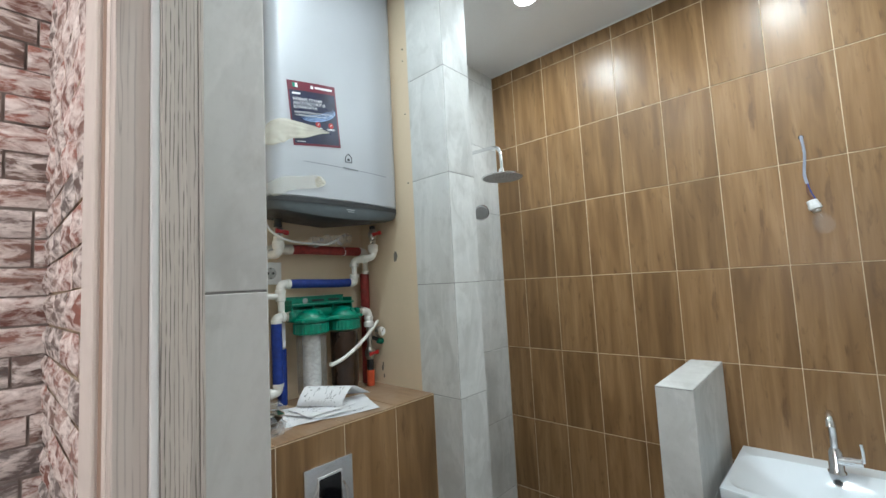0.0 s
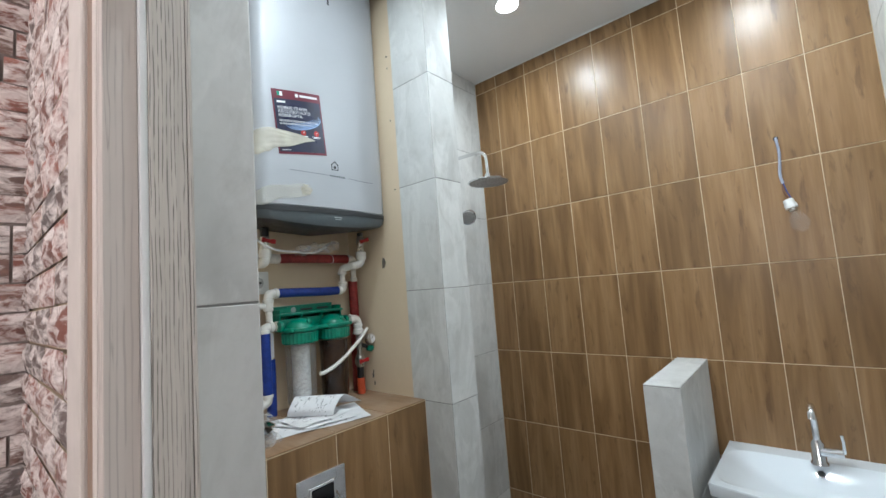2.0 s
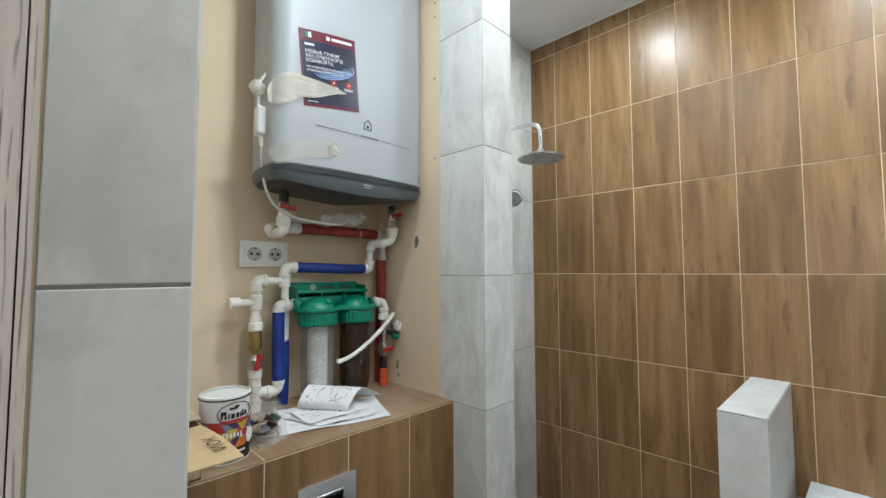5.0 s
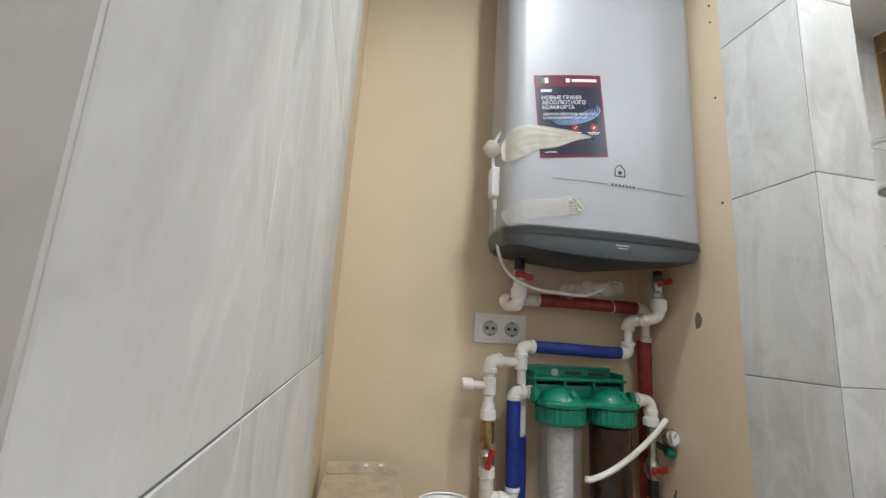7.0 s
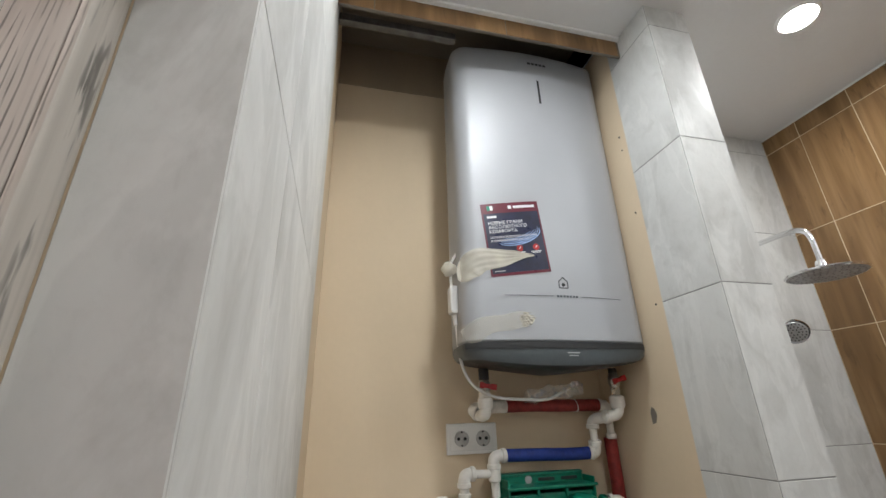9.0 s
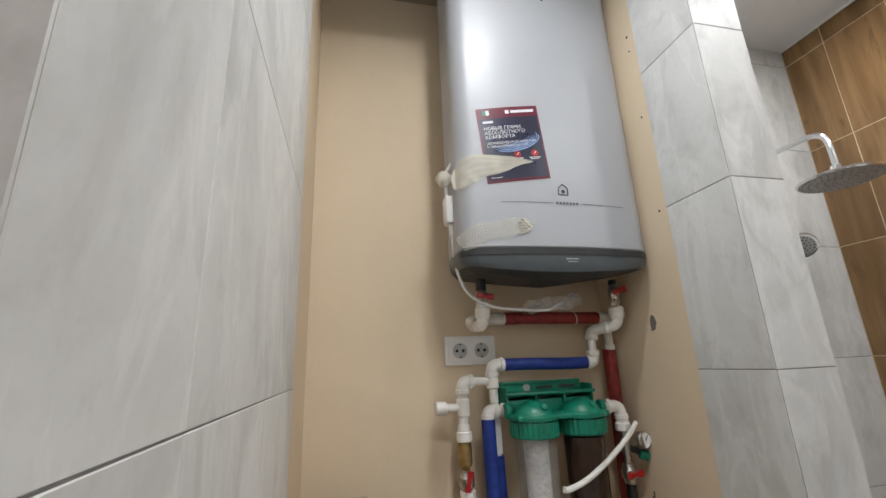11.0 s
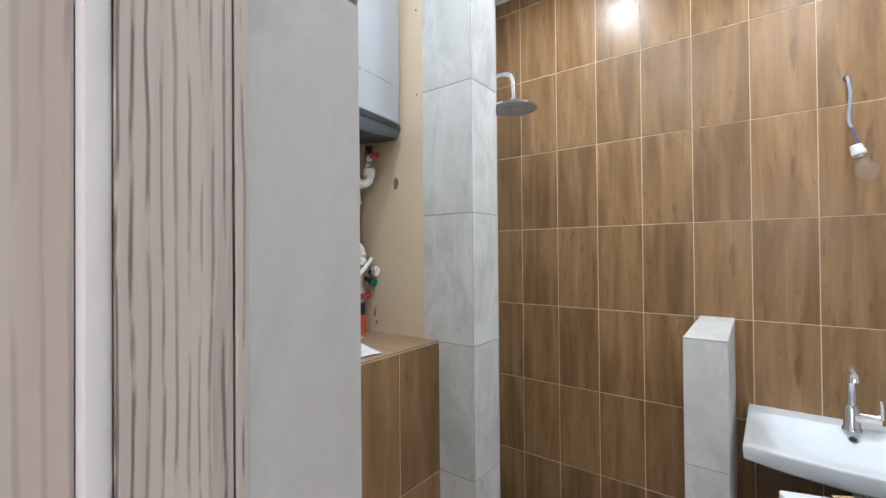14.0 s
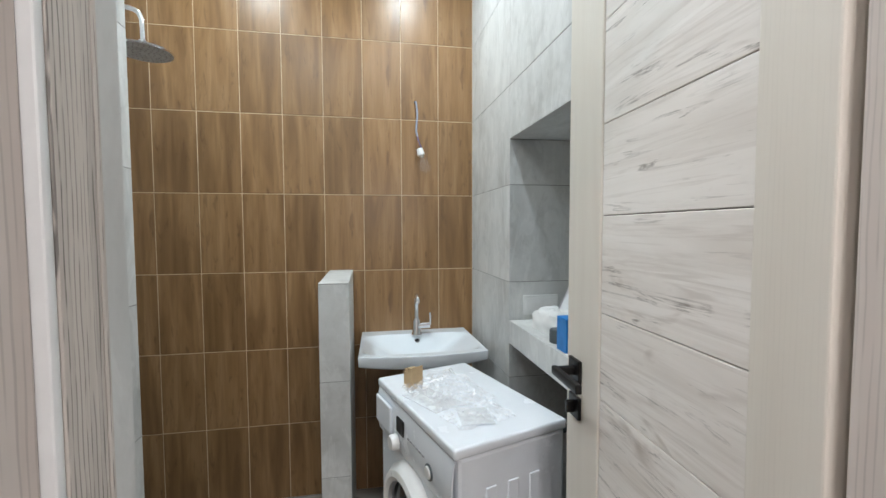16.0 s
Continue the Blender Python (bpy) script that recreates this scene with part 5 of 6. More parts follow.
def machine_clutter():
    H = 0.85
    b = thing("cardboard_box", WM @ Vector((0.07, 0.42, H)), "small torn kraft cardboard box on the washing machine", "box")
    m = WM @ pose(0.085, 0.455, H, 0, 0, 12)
    part("carton", box(-0.024, 0.024, -0.026, 0.026, 0.0005, 0.056, 0.001, m=m), CARD, b)
    part("torn_tab", box(-0.0238, 0.0238, -0.026, -0.0235, 0.055, 0.079, 0.0005, m=m), CARD, b, "torn upright tab")
    part("torn_tab", box(-0.0238, -0.0215, -0.0235, 0.004, 0.055, 0.074, 0.0005, m=m), CARD, b, "torn upright tab")
    part("flap", box(-0.022, 0.022, 0.0, 0.026, 0.0, 0.001, m=m @ pose(0, 0.0, 0.057, 12, 0, 0)), CARD, b)
    def crumple(u, v, s):
        e = Vector((u * 2.3 + s, v * 2.3, s))
        return 0.012 + 0.028 * abs(noise.noise(e * 2.1)) + 0.008 * noise.noise(e * 7) + 0.02 * max(0, 0.35 - math.hypot(u - .4, v - .5))
    def film(s, x0, x1, y0, y1, up=1.0):
        def at(u, v):
            wob = 0.03 * noise.noise(Vector((u * 3, v * 3, s)))
            return WM @ Vector((x0 + (x1 - x0) * u + wob, y0 + (y1 - y0) * v + wob, H + 0.0015 + up * crumple(u, v, s) * min(1, 6 * min(u, v, 1 - u, 1 - v) + 0.15)))
        return sheet(at, 34, 34)
    f = solo("plastic_film", film(1.0, 0.08, 0.29, 0.22, 0.53, 1.1), FILM, "crumpled clear packing film on the washing machine", "packaging", smooth=30)
    solo("plastic_film", film(4.0, 0.06, 0.26, 0.08, 0.3, 0.75), FILM, "crumpled clear packing film on the washing machine", "packaging", smooth=30)
    solo("plastic_film", film(7.0, 0.04, 0.12, 0.36, 0.46, 0.9), FILM, "small crumpled clear bag beside the carton", "packaging", smooth=30)
    def leaf(x0, x1, y0, y1, turn, lift):
        m = WM @ pose((x0 + x1) / 2, (y0 + y1) / 2, H, 0, 0, turn)
        def at(u, v):
            return m @ Vector(((u - .5) * (x1 - x0), (v - .5) * (y1 - y0), lift + 0.003 * math.sin(3 * u + 2 * v)))
        return sheet(at, 8, 8, 0.0006)
    solo("plastic_sleeve", leaf(0.03, 0.15, 0.22, 0.4, 14, 0.004), FROST, "folded clear plastic sleeve lying on the washing machine", "packaging")
    solo("plastic_sleeve", leaf(0.1, 0.2, 0.08, 0.2, -20, 0.004), FROST, "small clear plastic sleeve lying on the washing machine", "packaging")


machine_clutter()


# ---- bare bulb on the wood-look wall ----
def bare_bulb():
    b = thing("bare_bulb", (-0.125, 1.99, 2.09), "bare unlit bulb in a white socket hanging from wall wires", "light bulb")
    part("wall_hole", rod((-0.123, 1.9985, 2.093), (-0.123, 1.996, 2.093), 0.009, 14), BLACK, b)
    part("wire_sleeve", tube(curve_pts([(-0.123, 1.997, 2.093), (-0.122, 1.975, 2.085), (-0.118, 1.955, 2.02), (-0.125, 1.945, 1.94), (-0.12, 1.935, 1.9)], 8), 0.0048, 10), specked("grey_blue_wire", (0.3, 0.33, 0.42), 0.45), b, "grey sleeved cable")
    part("wire", tube(curve_pts([(-0.12, 1.937, 1.905), (-0.113, 1.925, 1.87), (-0.103, 1.915, 1.838)], 6), 0.0022, 8), specked("blue_wire", (0.03, 0.06, 0.3), 0.4), b)
    part("wire", tube(curve_pts([(-0.122, 1.937, 1.905), (-0.122, 1.922, 1.868), (-0.11, 1.913, 1.836)], 6), 0.0022, 8), specked("brown_wire", (0.16, 0.06, 0.03), 0.4), b)
    a, d = Vector((-0.114, 1.91, 1.834)), Vector((0.26, -0.1, -0.94)).normalized()
    part("socket", turned(a + d * 0.001, a + d * 0.037, [(0, 0.0145), (0.06, 0.0165), (0.5, 0.017), (0.55, 0.0195), (0.94, 0.0195), (1, 0.0175)], 24), PLASTIC_WHITE, b, "white ceramic lamp socket")
    s = a + d * 0.036
    part("screw_cap", rod(s, s + d * 0.012, 0.0125, 16), STEEL, b)
    glass = film_material("bulb_glass", (0.95, 0.96, 0.97), 0.03, 0.03, 0.08, 30)
    shell = [(0, 0.012), (0.12, 0.014), (0.35, 0.026), (0.6, 0.0315), (0.8, 0.027), (0.93, 0.015), (1, 0.002)]
    bm = turned(s + d * 0.008, s + d * 0.096, shell, 28, caps=False)
    bmesh.ops.solidify(bm, geom=bm.faces[:], thickness=0.0012)
    part("globe", bm, glass, b, "clear glass globe").visible_shadow = False
    part("filament", tube(curve_pts([s + d * 0.01, s + d * 0.035 + Vector((0.006, 0, 0)), s + d * 0.04, s + d * 0.035 - Vector((0.006, 0, 0)), s + d * 0.012], 4), 0.0007, 6), STEEL, b)


bare_bulb()


# ---- things on the cistern ledge ----
LZ = 1.2055


def paint_can():
    c = thing("paint_can", (-1.262, 0.325, LZ), "white and black paint can with a colourful geometric label", "paint can")
    x, y, r, h = -1.268, 0.327, 0.0505, 0.142
    part("tin", turned((x, y, LZ), (x, y, LZ + h), [(0, r - 0.002), (0.012, r + 0.0012), (0.03, r), (0.955, r), (0.965, r + 0.0015), (0.99, r + 0.0015), (1, r - 0.002), (0.985, r - 0.004)], 48, caps=False), PLASTIC_WHITE, c, "white tin")
    part("lid", turned((x, y, LZ + h - 0.006), (x, y, LZ + h - 0.0015), [(0, r - 0.003), (0.3, r - 0.0035), (0.4, r - 0.01), (0.2, r - 0.012), (0.5, 0.005)], 48), PLASTIC_WHITE, c, "white plastic lid")
    part("rim", turned((x, y, LZ + h - 0.009), (x, y, LZ + h - 0.0065), [(0, r + 0.0002), (0.3, r + 0.0022), (0.7, r + 0.0022), (1, r + 0.0002)], 48, caps=False), SLATE_DARK, c)
    def patch(a0, a1, z0, z1, lift=0.0006, s0=0.0, s1=0.0, n=14):
        """A piece of label on the tin: angles in degrees, 0 towards +x, heights from the base."""
        def at(u, v):
            a = radians(a0 + (a1 - a0) * u + s0 * (1 - v) + s1 * v)
            return (x + (r + lift) * math.cos(a), y + (r + lift) * math.sin(a), LZ + z0 + (z1 - z0) * v)
        return sheet(at, n, 3, 0.0003)
    part("label_base", patch(-178, 178, 0.004, 0.036, n=64), BLACK, c, "black lower label band")
    cols = {"yellow": (0.6, 0.4, 0.02), "purple": (0.07, 0.03, 0.12), "orange": (0.62, 0.16, 0.02), "lime": (0.3, 0.5, 0.05), "red": (0.45, 0.03, 0.03), "blue_grey": (0.2, 0.23, 0.33), "olive": (0.25, 0.22, 0.05), "green": (0.05, 0.3, 0.08)}
    mats = {k: specked(k + "_print", v, 0.35, scale=30, amount=0.1) for k, v in cols.items()}
    # overlapping painted facets, three uneven courses round the tin
    rnd = random.Random(11)
    order = ["yellow", "purple", "blue_grey", "yellow", "orange", "red", "yellow", "olive", "purple", "yellow", "blue_grey", "orange"]
    k = 0
    for z0, z1, start in ((0.033, 0.052, -180), (0.048, 0.072, -171), (0.068, 0.09, -176)):
        a = start
        while a < start + 345:
            w = rnd.uniform(17, 27)
            lean = rnd.choice((-13, -8, 9, 13))
            part("label_patch", patch(a - 2, a + w + 2, z0, z1, 0.0007 + 0.0002 * (k % 4), lean, -lean, 6), mats[order[(k * 5 + rnd.randrange(3)) % 12]], c)
            k += 1
            a += w
    # oval plate with plain name bars
    oval = bmesh.new()
    for i in range(40):
        t0, t1 = 2 * math.pi * i / 40, 2 * math.pi * (i + 1) / 40
        q = []
        for t in (t0, t1):
            aa = radians(8) + 0.72 * math.cos(t)
            q.append((x + (r + 0.0016) * math.cos(aa), y + (r + 0.0016) * math.sin(aa), LZ + 0.106 + 0.022 * math.sin(t)))
        tube(q, 0.0009, 6, oval)
    part("label_oval", oval, BLACK, c)
    bars = bmesh.new()
    for a0, a1, z0, z1 in ((-26, -22, 0.096, 0.112), (-22, -14, 0.104, 0.112), (-18, -13, 0.096, 0.103), (-10, -7, 0.096, 0.107), (-4, 4, 0.096, 0.106), (7, 14, 0.096, 0.106), (17, 20, 0.096, 0.107), (22, 26, 0.096, 0.11), (29, 36, 0.096, 0.106), (-8, 10, 0.114, 0.119), (4, 14, 0.117, 0.122)):
        merge(bm=bars, b2=patch(a0, a1, z0, z1, 0.0016, n=3))
    part("name_bars", bars, BLACK, c)
    part("label_ribbon", patch(-28, 42, 0.086, 0.093, 0.0018), mats["red"], c)
    for i in range(6):
        part("name_bar", patch(-22 + 8 * i, -17.5 + 8 * i, 0.056, 0.0655, 0.0019, n=2), PAPER, c)
    for i in range(5):
        part("name_bar", patch(-4 + 8 * i, 1.5 + 8 * i, 0.0215, 0.0265, 0.0013, n=2), PAPER, c)
    part("seal_mark", turned((x + (r + 0.0004) * math.cos(0.9), y + (r + 0.0004) * math.sin(0.9), LZ + 0.048), (x + (r + 0.0028) * math.cos(0.9), y + (r + 0.0028) * math.sin(0.9), LZ + 0.048), [(0, 0.0155), (1, 0.0155)], 24), PAPER, c)


paint_can()


def wok_box():
    b = thing("carton_box", (-1.36, 0.175, LZ), "open dusty cardboard box lying on the cistern ledge", "box")
    x0, x1, y0, y1, z1 = -1.545, -1.192, 0.1, 0.262, LZ + 0.104
    th = 0.003
    part("bottom", box(x0, x1, y0, y1, LZ, LZ + th), CARD, b)
    for a in ((x0, x0 + th, y0, y1), (x1 - th, x1, y0, y1), (x0, x1, y0, y0 + th), (x0, x1, y1 - th, y1)):
        part("side", box(*a, LZ, z1, 0.0005), CARD, b)
    part("flap", sheet(lambda u, v: (x0 - 0.004 + 0.316 * u + 0.022 * u * v, y0 - 0.006 + 0.17 * v, z1 + 0.004 + 0.006 * u * u + 0.004 * math.sin(2.5 * u + v)), 8, 6, 0.003), CARD_DUSTY, b, "dusty closed flap")
    part("flap", sheet(lambda u, v: (x0 - 0.002 + 0.03 * u, y0 + 0.14 * v, z1 + 0.024 - 0.016 * u), 4, 4, 0.003), CARD_DUSTY, b, "short upturned end flap")
    for y in (0.19, 0.225):
        part("punched_hole", turned((x0 + 0.013, y, z1 + 0.018), (x0 + 0.0142, y, z1 + 0.0205), [(0, 0.005), (1, 0.005)], 14), PAPER, b)
    # front flap, folded out over the edge towards the room
    def front(u, v):
        return (x1 - 0.001 + 0.2 * u, y0 - 0.002 + 0.026 * u + (0.162 - 0.014 * u) * v, z1 + 0.001 + 0.012 * math.sin(2.2 * u) - 0.012 * u)
    flap = part("flap", sheet(front, 12, 8, 0.003), CARD, b, "open flap with stencilled letters")
    def drawn(name, ob_bm, at, turn):
        o = part(name, ob_bm, CARD_DARK, flap)
        for v in o.data.vertices:
            q = pose(at[0], at[1], 0, 0, 0, turn) @ v.co
            k = (q.x - x1) / 0.2
            v.co = (q.x, q.y, front(max(0.0, min(1.0, k)), 0)[2] + 0.0035 + 0.3 * v.co.z)
        return o
    word = lettering("ИОК", 0.03, Matrix.Identity(4), CARD_DARK, flap, "stencil")
    for v in word.data.vertices:
        q = pose(-1.028, 0.257, 0, 0, 0, 182) @ v.co
        v.co = (q.x, q.y, front((q.x - x1) / 0.2, 0)[2] + 0.0035 + 0.3 * v.co.z)
    drawn("arrow", outline([(-0.004, -0.008), (0.004, -0.008), (0.004, 0), (0.01, 0), (0, 0.011), (-0.01, 0), (-0.004, 0)], 0, 0.0006), (-1.098, 0.208), 190)
    part("hand_slot", box(x1, x1 + 0.0008, 0.17, 0.235, LZ + 0.012, LZ + 0.015), CARD_DARK, b)


wok_box()


def papers():
    base = Vector((-1.36, 0.62, LZ))
    def printed(name, at, rows, label, nu=14, nv=10):
        t = thing(name, base, label, "paper", "manual sheets")
        part("page", sheet(at, nu, nv, 0.0005), PAPER, t)
        bm = bmesh.new()
        rnd = random.Random(rows)
        for _ in range(rows):
            u, v = rnd.uniform(0.06, 0.8), rnd.uniform(0.08, 0.85)
            du, dv = rnd.choice(((0.07, 0.008), (0.012, 0.04), (0.03, 0.022), (0.1, 0.007), (0.02, 0.012), (0.05, 0.006)))
            merge(bm, sheet(lambda a, c: Vector(at(u + du * a, v + dv * c)) + Vector((0.0003, 0, 0.0016)), 3, 2, 0.0002))
        tagged(part("drawing", bm, INK, t, "small grey line drawings and captions"), kind="stuff")
        return t
    def flat(x, y, w, h, turn, lift):
        m = pose(x, y, LZ, 0, 0, turn)
        return lambda u, v: m @ Vector(((u - .5) * w, (v - .5) * h, lift + 0.003 * math.sin(4 * u + turn) * v + 0.004 * max(0, v - 0.8)))
    def laid(o, a, b, lift):
        """A sheet from its corner o, with its two sides, lying nearly flat."""
        o, a, b = Vector((*o, LZ)), Vector((*a, 0)), Vector((*b, 0))
        return lambda u, v: o + a * u + b * v + Vector((0, 0, lift + 0.0025 * math.sin(5 * u + 3 * v) ** 2 + 0.006 * max(0.0, u - 0.85)))
    printed("manual_sheet", laid((-1.296, 0.462), (0.088, 0.282), (-0.19, 0.075), 0.001), 60, "printed assembly sheet lying flat on the ledge")
    printed("manual_sheet", laid((-1.272, 0.56), (0.03, 0.17), (-0.16, -0.06), 0.006), 40, "printed assembly sheet lying flat on the ledge")
    printed("manual_sheet", laid((-1.29, 0.54), (0.0, 0.19), (-0.15, 0.0), 0.0105), 40, "printed assembly sheet lying flat on the ledge")
    def folded(u, v):
        # one sheet rolled over a soft ridge, its back half sliding out to the side
        lo = Vector((-1.43, 0.572, LZ + 0.014)).lerp(Vector((-1.302, 0.662, LZ + 0.014)), v)
        out = Vector((-1.412, 0.57, LZ + 0.04)).lerp(Vector((-1.302, 0.672, LZ + 0.036)), v)
        top = Vector((-1.44, 0.61, LZ + 0.068)).lerp(Vector((-1.325, 0.722, LZ + 0.062)), v)
        mid = Vector((-1.475, 0.655, LZ + 0.05)).lerp(Vector((-1.345, 0.775, LZ + 0.04)), v)
        end = Vector((-1.49, 0.69, LZ + 0.014)).lerp(Vector((-1.358, 0.82, LZ + 0.014)), v)
        run = curve_pts([lo, out, top, mid, end], 6)
        k = min(int(u * 24), 23)
        return run[k].lerp(run[k + 1], u * 24 - k)
    printed("manual_sheet", folded, 70, "printed sheet rolled over into a low tent", 24, 10)


papers()


# chrome with the dark reflections of the handles put into its base colour
CHROME_DARK_REFLECT = specked("chrome_dark_reflect", (0.5, 0.51, 0.52), 0.09, 1.0, scale=30, amount=0.1)


def valve_heads():
    def handle(x, y, z, tilt, turn):
        h = thing("valve_head", (x, y, LZ), "faceted chrome valve handle in a plastic bag", "valve handle", "valve handles")
        m = pose(x, y, z, tilt, 0, turn)
        bm = turned((0, 0, -0.012), (0, 0, 0.014), [(0, 0.016), (0.3, 0.026), (0.45, 0.031), (0.58, 0.031), (1, 0.013)], 8)
        bmesh.ops.transform(bm, matrix=m, verts=bm.verts)
        part("knob", bm, CHROME_DARK_REFLECT, h, "", 20)
        b2 = turned((0, 0, 0.0138), (0, 0, 0.0155), [(0, 0.011), (1, 0.009)], 20)
        bmesh.ops.transform(b2, matrix=m, verts=b2.verts)
        part("cap", b2, STEEL, h)
    handle(-1.285, 0.42, LZ + 0.034, 8, 10)
    handle(-1.335, 0.452, LZ + 0.034, -6, 40)
    handle(-1.345, 0.395, LZ + 0.03, 10, 70)
    def tray(u, v):
        a = 2 * math.pi * u
        r = (0.036 + 0.006 * v) * (1 + 0.1 * math.cos(2 * a))
        return (-1.285 + r * math.cos(a), 0.42 + r * math.sin(a), LZ + 0.001 + 0.027 * v)
    solo("plastic_cup", sheet(tray, 32, 4, 0.001), FILM, "shallow frosted plastic tray under the valve handles", "tray")
    def bag(u, v):
        n = noise.noise(Vector((u * 5, v * 5, 1.5)))
        m = pose(-1.4, 0.462, LZ, 0, 0, -20)
        return m @ Vector(((u - 0.5) * 0.27 + 0.012 * n, (v - 0.5) * (0.15 - 0.05 * u) + 0.01 * n, 0.003 + 0.075 * math.sin(math.pi * v) * math.sin(math.pi * min(1, 0.25 + u * 0.8)) * (0.55 + 0.4 * n)))
    solo("plastic_bag", sheet(bag, 26, 20), FILM, "crumpled clear plastic bag on the ledge", "bag", smooth=30)


valve_heads()


# ---- alcove ----
def alcove_things():
    z = 1.043
    socket_pair((), (0.25, 1.385, 1.062), X, "sockets", "blank white wall plate above the tiled alcove shelf")
    t = thing("wipes_pack", (0.36, 1.22, z), "soft white pack with a pulled tissue on the shelf", "tissue pack")
    def pack(u, v):
        a = 2 * math.pi * u
        rr = (abs(math.cos(a)) ** 3 + abs(math.sin(a)) ** 3) ** (-1 / 3)
        k = math.cos(v * math.pi / 2) ** 0.45 if v < 0.999 else 0.0
        w = 1 + 0.14 * noise.noise(Vector((math.cos(a) * 2.5, math.sin(a) * 2.5, v * 4))) + 0.03 * noise.noise(Vector((math.cos(a) * 8, math.sin(a) * 8, v * 9)))
        return (0.32 + 0.085 * rr * k * math.cos(a) * w, 1.2 + 0.115 * rr * k * math.sin(a) * w, z + 0.075 * math.sin(v * math.pi / 2) * w)
    part("pack", sheet(pack, 40, 12), PLASTIC_WHITE, t)
    part("tissue", sheet(lambda u, v: (0.34 + (u - .5) * 0.06 * (1.2 - v) + 0.045 * v, 1.19 + 0.012 * math.sin(9 * u) * (1 - v * 0.5) + 0.03 * v, z + 0.068 + 0.1 * v), 10, 10, 0.0006), PAPER, t, "white tissue sticking out")
    c = solo("blue_carton", box(0.2, 0.27, 0.9, 0.965, z, z + 0.105, 0.002), BLUE_CARD, "bright blue upright carton on the shelf", "box")
    solo("small_jar", turned((0.236, 1.03, z), (0.236, 1.03, z + 0.045), [(0, 0.026), (0.05, 0.028), (0.9, 0.028), (1, 0.025)], 24), SLATE, "small dark grey tub on the shelf", "tub")
    solo("white_leaflet", box(0.195, 0.25, 0.84, 0.9, z, z + 0.003, 0.001), PAPER, "small white leaflet at the shelf edge", "paper")


alcove_things()


# ---- drill marks and stains on the beige side ----
for (y, z, r) in ((0.979, 2.55, 0.0035), (0.979, 2.5, 0.0025), (0.979, 2.28, 0.003), (0.979, 2.0, 0.003)):
    solo("screw_head", turned((-1.275, y + 0.001, z), (-1.275, y - 0.0015, z), [(0, r), (1, r * 0.8)], 12), SLATE_DARK, "dark screw head in the beige filler", "screw", "screw heads")
solo("wall_chip", outline([(-0.009, -0.02), (0.004, -0.017), (0.013, 0.002), (0.006, 0.019), (-0.003, 0.023), (-0.01, 0.008)], 0, 0.0012, Matrix.Translation((-1.370, 0.9795, 1.717)) @ pose(0, 0, 0, 90, 0, 0)), RAW, "chipped dark spot in the beige filler", "chip")

for sx, sz, k in ((-1.478, 1.267, 1.0), (-1.470, 1.236, 0.7), (-1.474, 1.283, 0.6)):
    solo("wall_chip", outline([(-0.004 * k, -0.012 * k), (0.004 * k, -0.009 * k), (0.006 * k, 0.004 * k), (0.002 * k, 0.013 * k), (-0.005 * k, 0.006 * k)], 0, 0.001, Matrix.Translation((sx, 0.9795, sz)) @ pose(0, 0, 0, 90, 0, 0)), RAW, "small dark chip in the beige filler above the ledge", "chip", "wall chips")


# ---- tiles, one by one ----
rows = lambda a, b: steps_of(a, b, 0.4, 0.0)
# wood-look wall: 20 x 40 cm tiles upright
tiling(wall_north, (0, YN + T, 0), X, Z, [WX] + [-0.2 * k for k in range(7, -1, -1)] + [RX], rows(0, TOP), WOOD_TILE, wobble=0.18)
# shower's west wall
tiling(wall_west_shower, (WX - T, 1.125, 0), Y, Z, [0, 0.28, 0.875], rows(0, TOP), GREY_TILE, gap=0.0024)
# pillar
tiling(pillar, (-1.25, 0.978 + T, 0), X, Z, [0, 0.19 - 0.001], rows(0, TOP + 0.06), GREY_TILE, gap=0.0024, grout=GROUT_GREY)
tiling(pillar, (-1.06 - T, 0.978, 0), Y, Z, [0, 0.147], rows(0, TOP), GREY_TILE, gap=0.0024, grout=GROUT_GREY)
tiling(pillar, (-1.06, 1.125 - T, 0), MX, Z, [0, 0.49], rows(0, TOP), GREY_TILE, gap=0.0024, grout=GROUT_GREY)
# partition towards the bathroom, and its end beside the door
tiling(partition, (JX, YP - T, 0), MX, Z, [0.0, 0.18, 0.765], rows(0, TOP + 0.2), GREY_TILE, gap=0.0017, grout=GROUT_GREY)
tiling(partition, (JX - T, 0.0102, 0), Y, Z, [0, YP - 0.0102], [0] + [0.4 * k + 0.005 for k in range(1, 8)] + [TOP], GREY_TILE, gap=0.0024, grout=GROUT_GREY)
tiling(wall_south_east, (0.9, YP - T, 0), MX, Z, [0, 0.6, 0.785], rows(0, TOP), GREY_TILE, gap=0.0024)
# east wall, alcove
tiling(wall_east, (RX + T, YN, 0), MY, Z, [0, 0.615], rows(0, TOP), GREY_TILE, gap=0.0024)
tiling(wall_east_upper, (RX + T, 1.385, 0), MY, Z, [0, 0.6, 1.2, 1.299], [1.785] + rows(1.785, TOP)[1:], GREY_TILE, gap=0.0024)
tiling(wall_east_upper, (RX, 1.385, 1.785 + T), X, MY, [0, 0.53], [0, 0.6, 1.2, 1.299], GREY_TILE, gap=0.0024)
tiling(wall_east, (RX, 1.385 + T, 0), X, Z, [0, 0.53], rows(0, 1.785), GREY_TILE, gap=0.0024)
tiling(shelf, (RX, YP, 1.042 - T), X, Y, [0, 0.53], [0, 0.1, 0.7, 1.299], GREY_TILE, gap=0.0024)
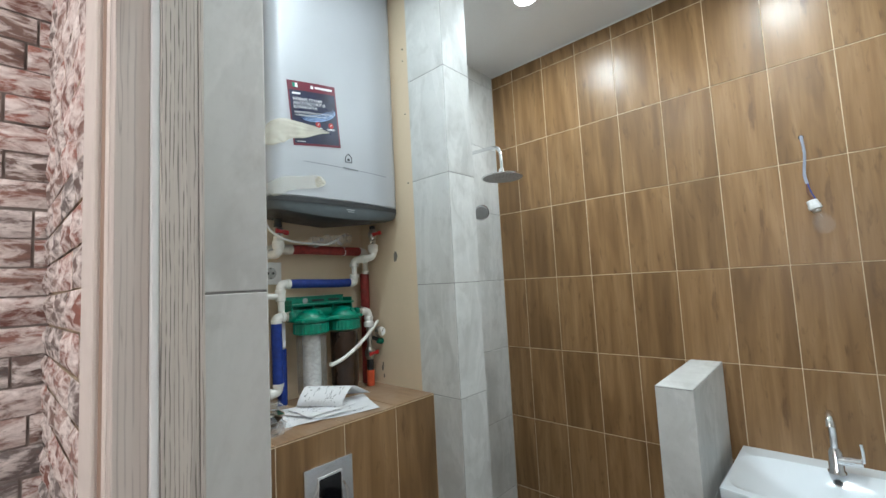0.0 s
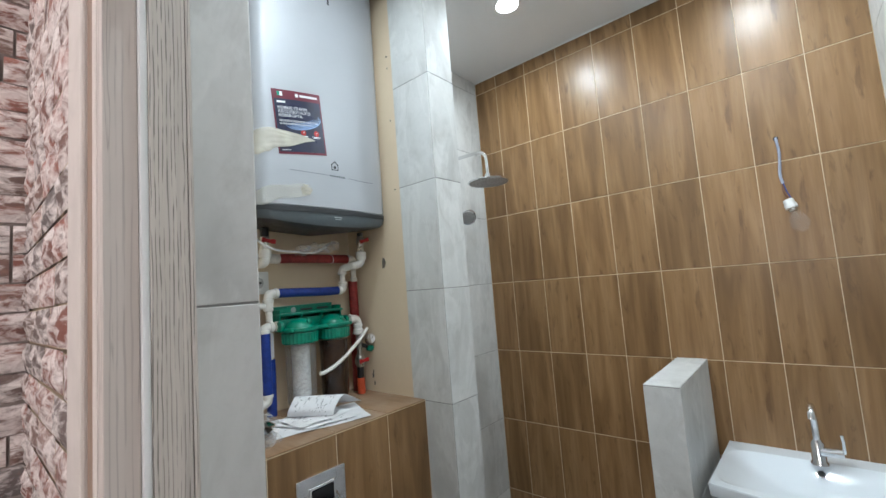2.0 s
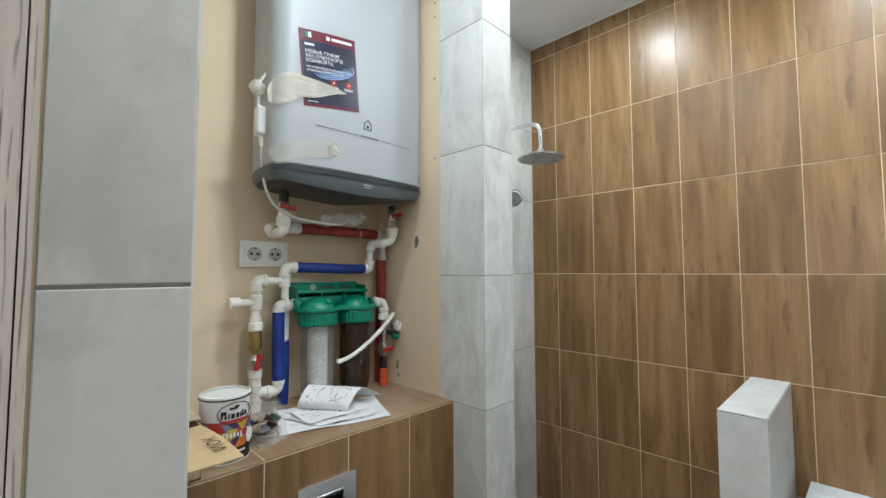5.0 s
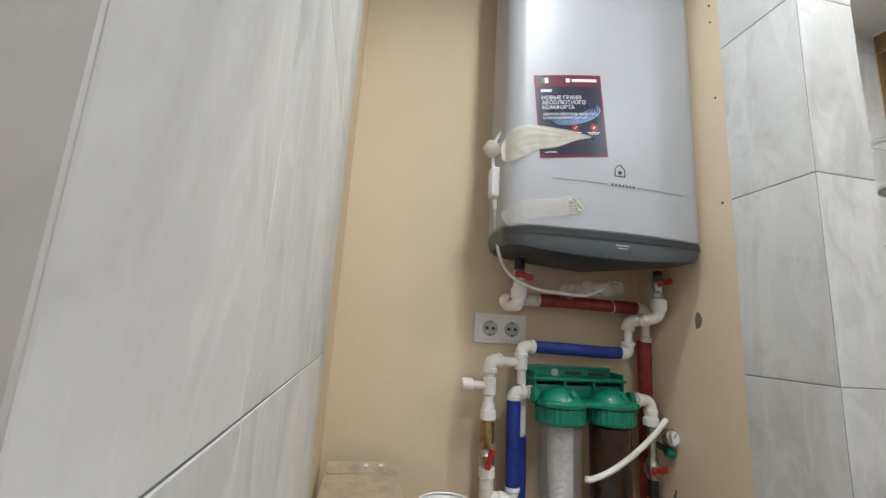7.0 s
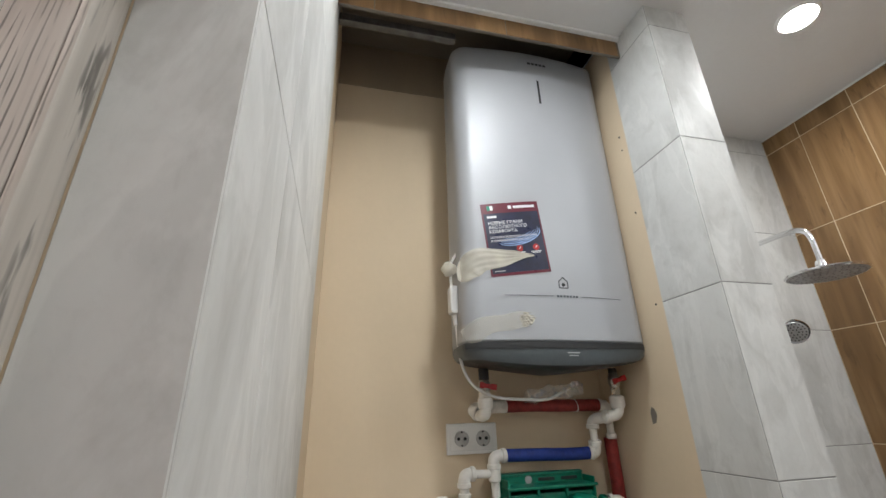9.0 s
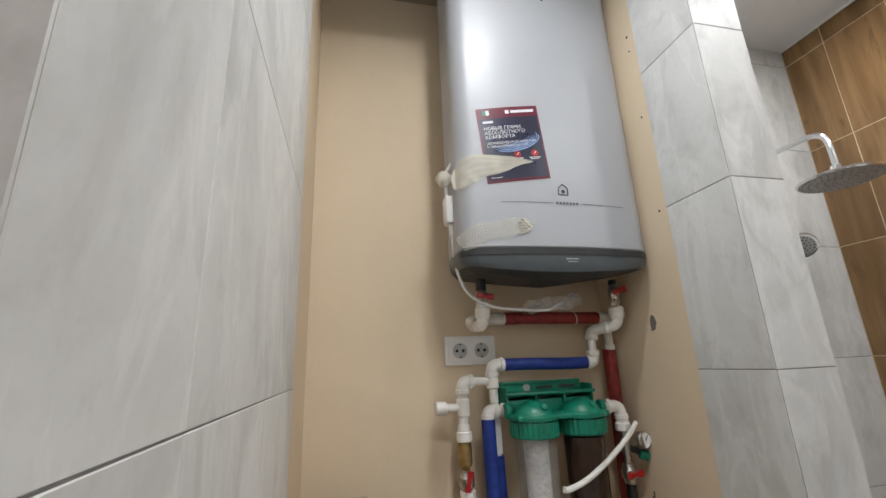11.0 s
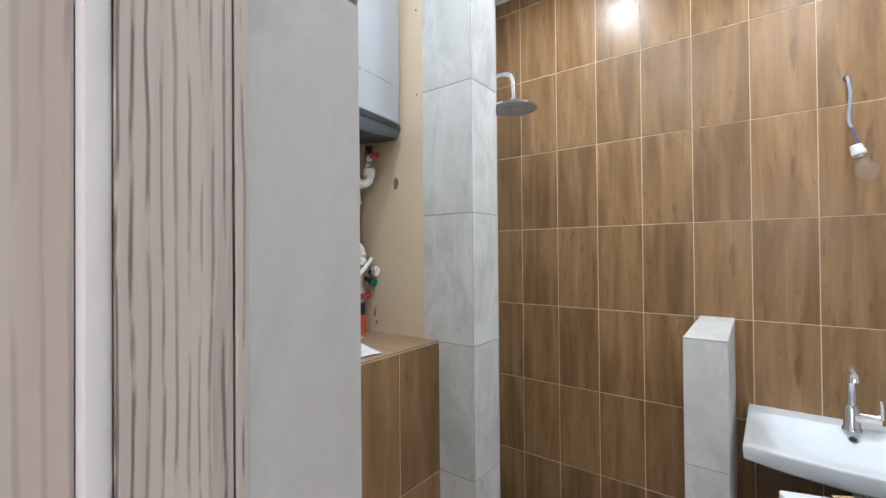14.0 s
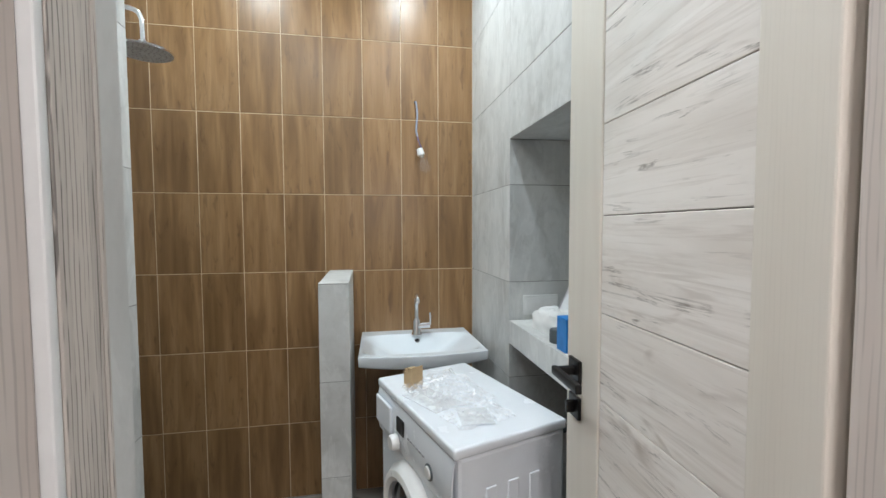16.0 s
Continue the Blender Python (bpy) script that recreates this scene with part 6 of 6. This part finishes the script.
tiling(shelf, (RX + T, 1.385, 0.945), MY, Z, [0, 0.6, 1.2, 1.299], [0, 0.097], GREY_TILE, gap=0.0024)
tiling(shelf, (RX, 1.385, 0.945 + T), X, MY, [0, 0.53], [0, 0.6, 1.2, 1.299], GREY_TILE, gap=0.0024)
# half wall
tiling(half_wall, (-0.58, 1.467 + T, 0), X, Z, [0, 0.12], rows(0, 1.205), GREY_TILE, gap=0.0024)
tiling(half_wall, (-0.46 - T, 1.467, 0), Y, Z, [0, 0.533], rows(0, 1.205), GREY_TILE, gap=0.0024)
tiling(half_wall, (-0.58 + T, YN, 0), MY, Z, [0, 0.533], rows(0, 1.205), GREY_TILE, gap=0.0024)
tiling(half_wall, (-0.58, 1.467, 1.205 - T), X, Y, [0, 0.12], [0, 0.533], GREY_TILE, gap=0.0024)
# cistern ledge
cols = [0, 0.385 - YP - 0.2, 0.385 - YP, 0.595 - YP, 0.795 - YP, 0.977 - YP]
tiling(ledge, (-1.188 - T, YP, 0), Y, Z, cols, rows(0, 1.205), WOOD_TILE)
tiling(ledge, (-1.188, YP, 1.205 - T), Y, MX, cols, [0, 0.4], DUSTY_TILE)
# beam
tiling(beam, (-1.19 - T, YP, 0), Y, Z, [0, 0.1, 0.5, 0.891], [2.805, TOP], WOOD_TILE)
# floor
tiling(floor, (WX, YP, -T), X, Y, steps_of(0, 1.74, 0.33), steps_of(0, 1.914, 0.33), FLOOR_TILE)


# ---- limewashed bricks of the hallway ----
def brick_mesh(w, h, d, seed):
    rnd = random.Random(seed)
    bm = bmesh.new()
    sheet(lambda u, v: (w * u, h * v, d * (1 if 0 < u < 1 and 0 < v < 1 else 0.55) + (0.004 * rnd.uniform(-1, 1) if 0 < u < 1 and 0 < v < 1 else 0)), 5, 4, 0.0, bm)
    me = finish(bm, "brick", BRICK, 60)
    return me


BRICKS = {}


def brickwork(parent, origin, u, length, z0, z1, seed):
    u = Vector(u)
    n = u.cross(Vector(Z))
    rnd = random.Random(seed)
    z, course = z0, 0
    while z < z1:
        a = 0.0
        first = rnd.uniform(0.05, 0.19)
        while a < length - 0.02:
            w = first if a == 0 else rnd.choice((0.19, 0.19, 0.2, 0.17, 0.12))
            w = round(min(w, length - a), 2)
            key = (w, rnd.randrange(3))
            if key not in BRICKS:
                BRICKS[key] = brick_mesh(w, 0.0615, 0.011, int(1000 * w) + key[1])
            ob = new("brick", BRICKS[key])
            m = Matrix((u, Vector(Z), n)).transposed().to_4x4() @ pose(0, 0, 0, 0, 0, rnd.uniform(-0.6, 0.6))
            m.translation = Vector(origin) + u * a + Vector((0, 0, z + rnd.uniform(-0.002, 0.002)))
            ob.matrix_basis = m
            hold(ob, parent)
            a += w + 0.006
        z += 0.066
        course += 1


brickwork(hall_west, (-1.436, -0.42, 0), Y, 0.39, 0.7, 2.84, 3)
brickwork(partition, (-1.436, -0.03, 0), X, 0.755, 0.7, 2.84, 4)
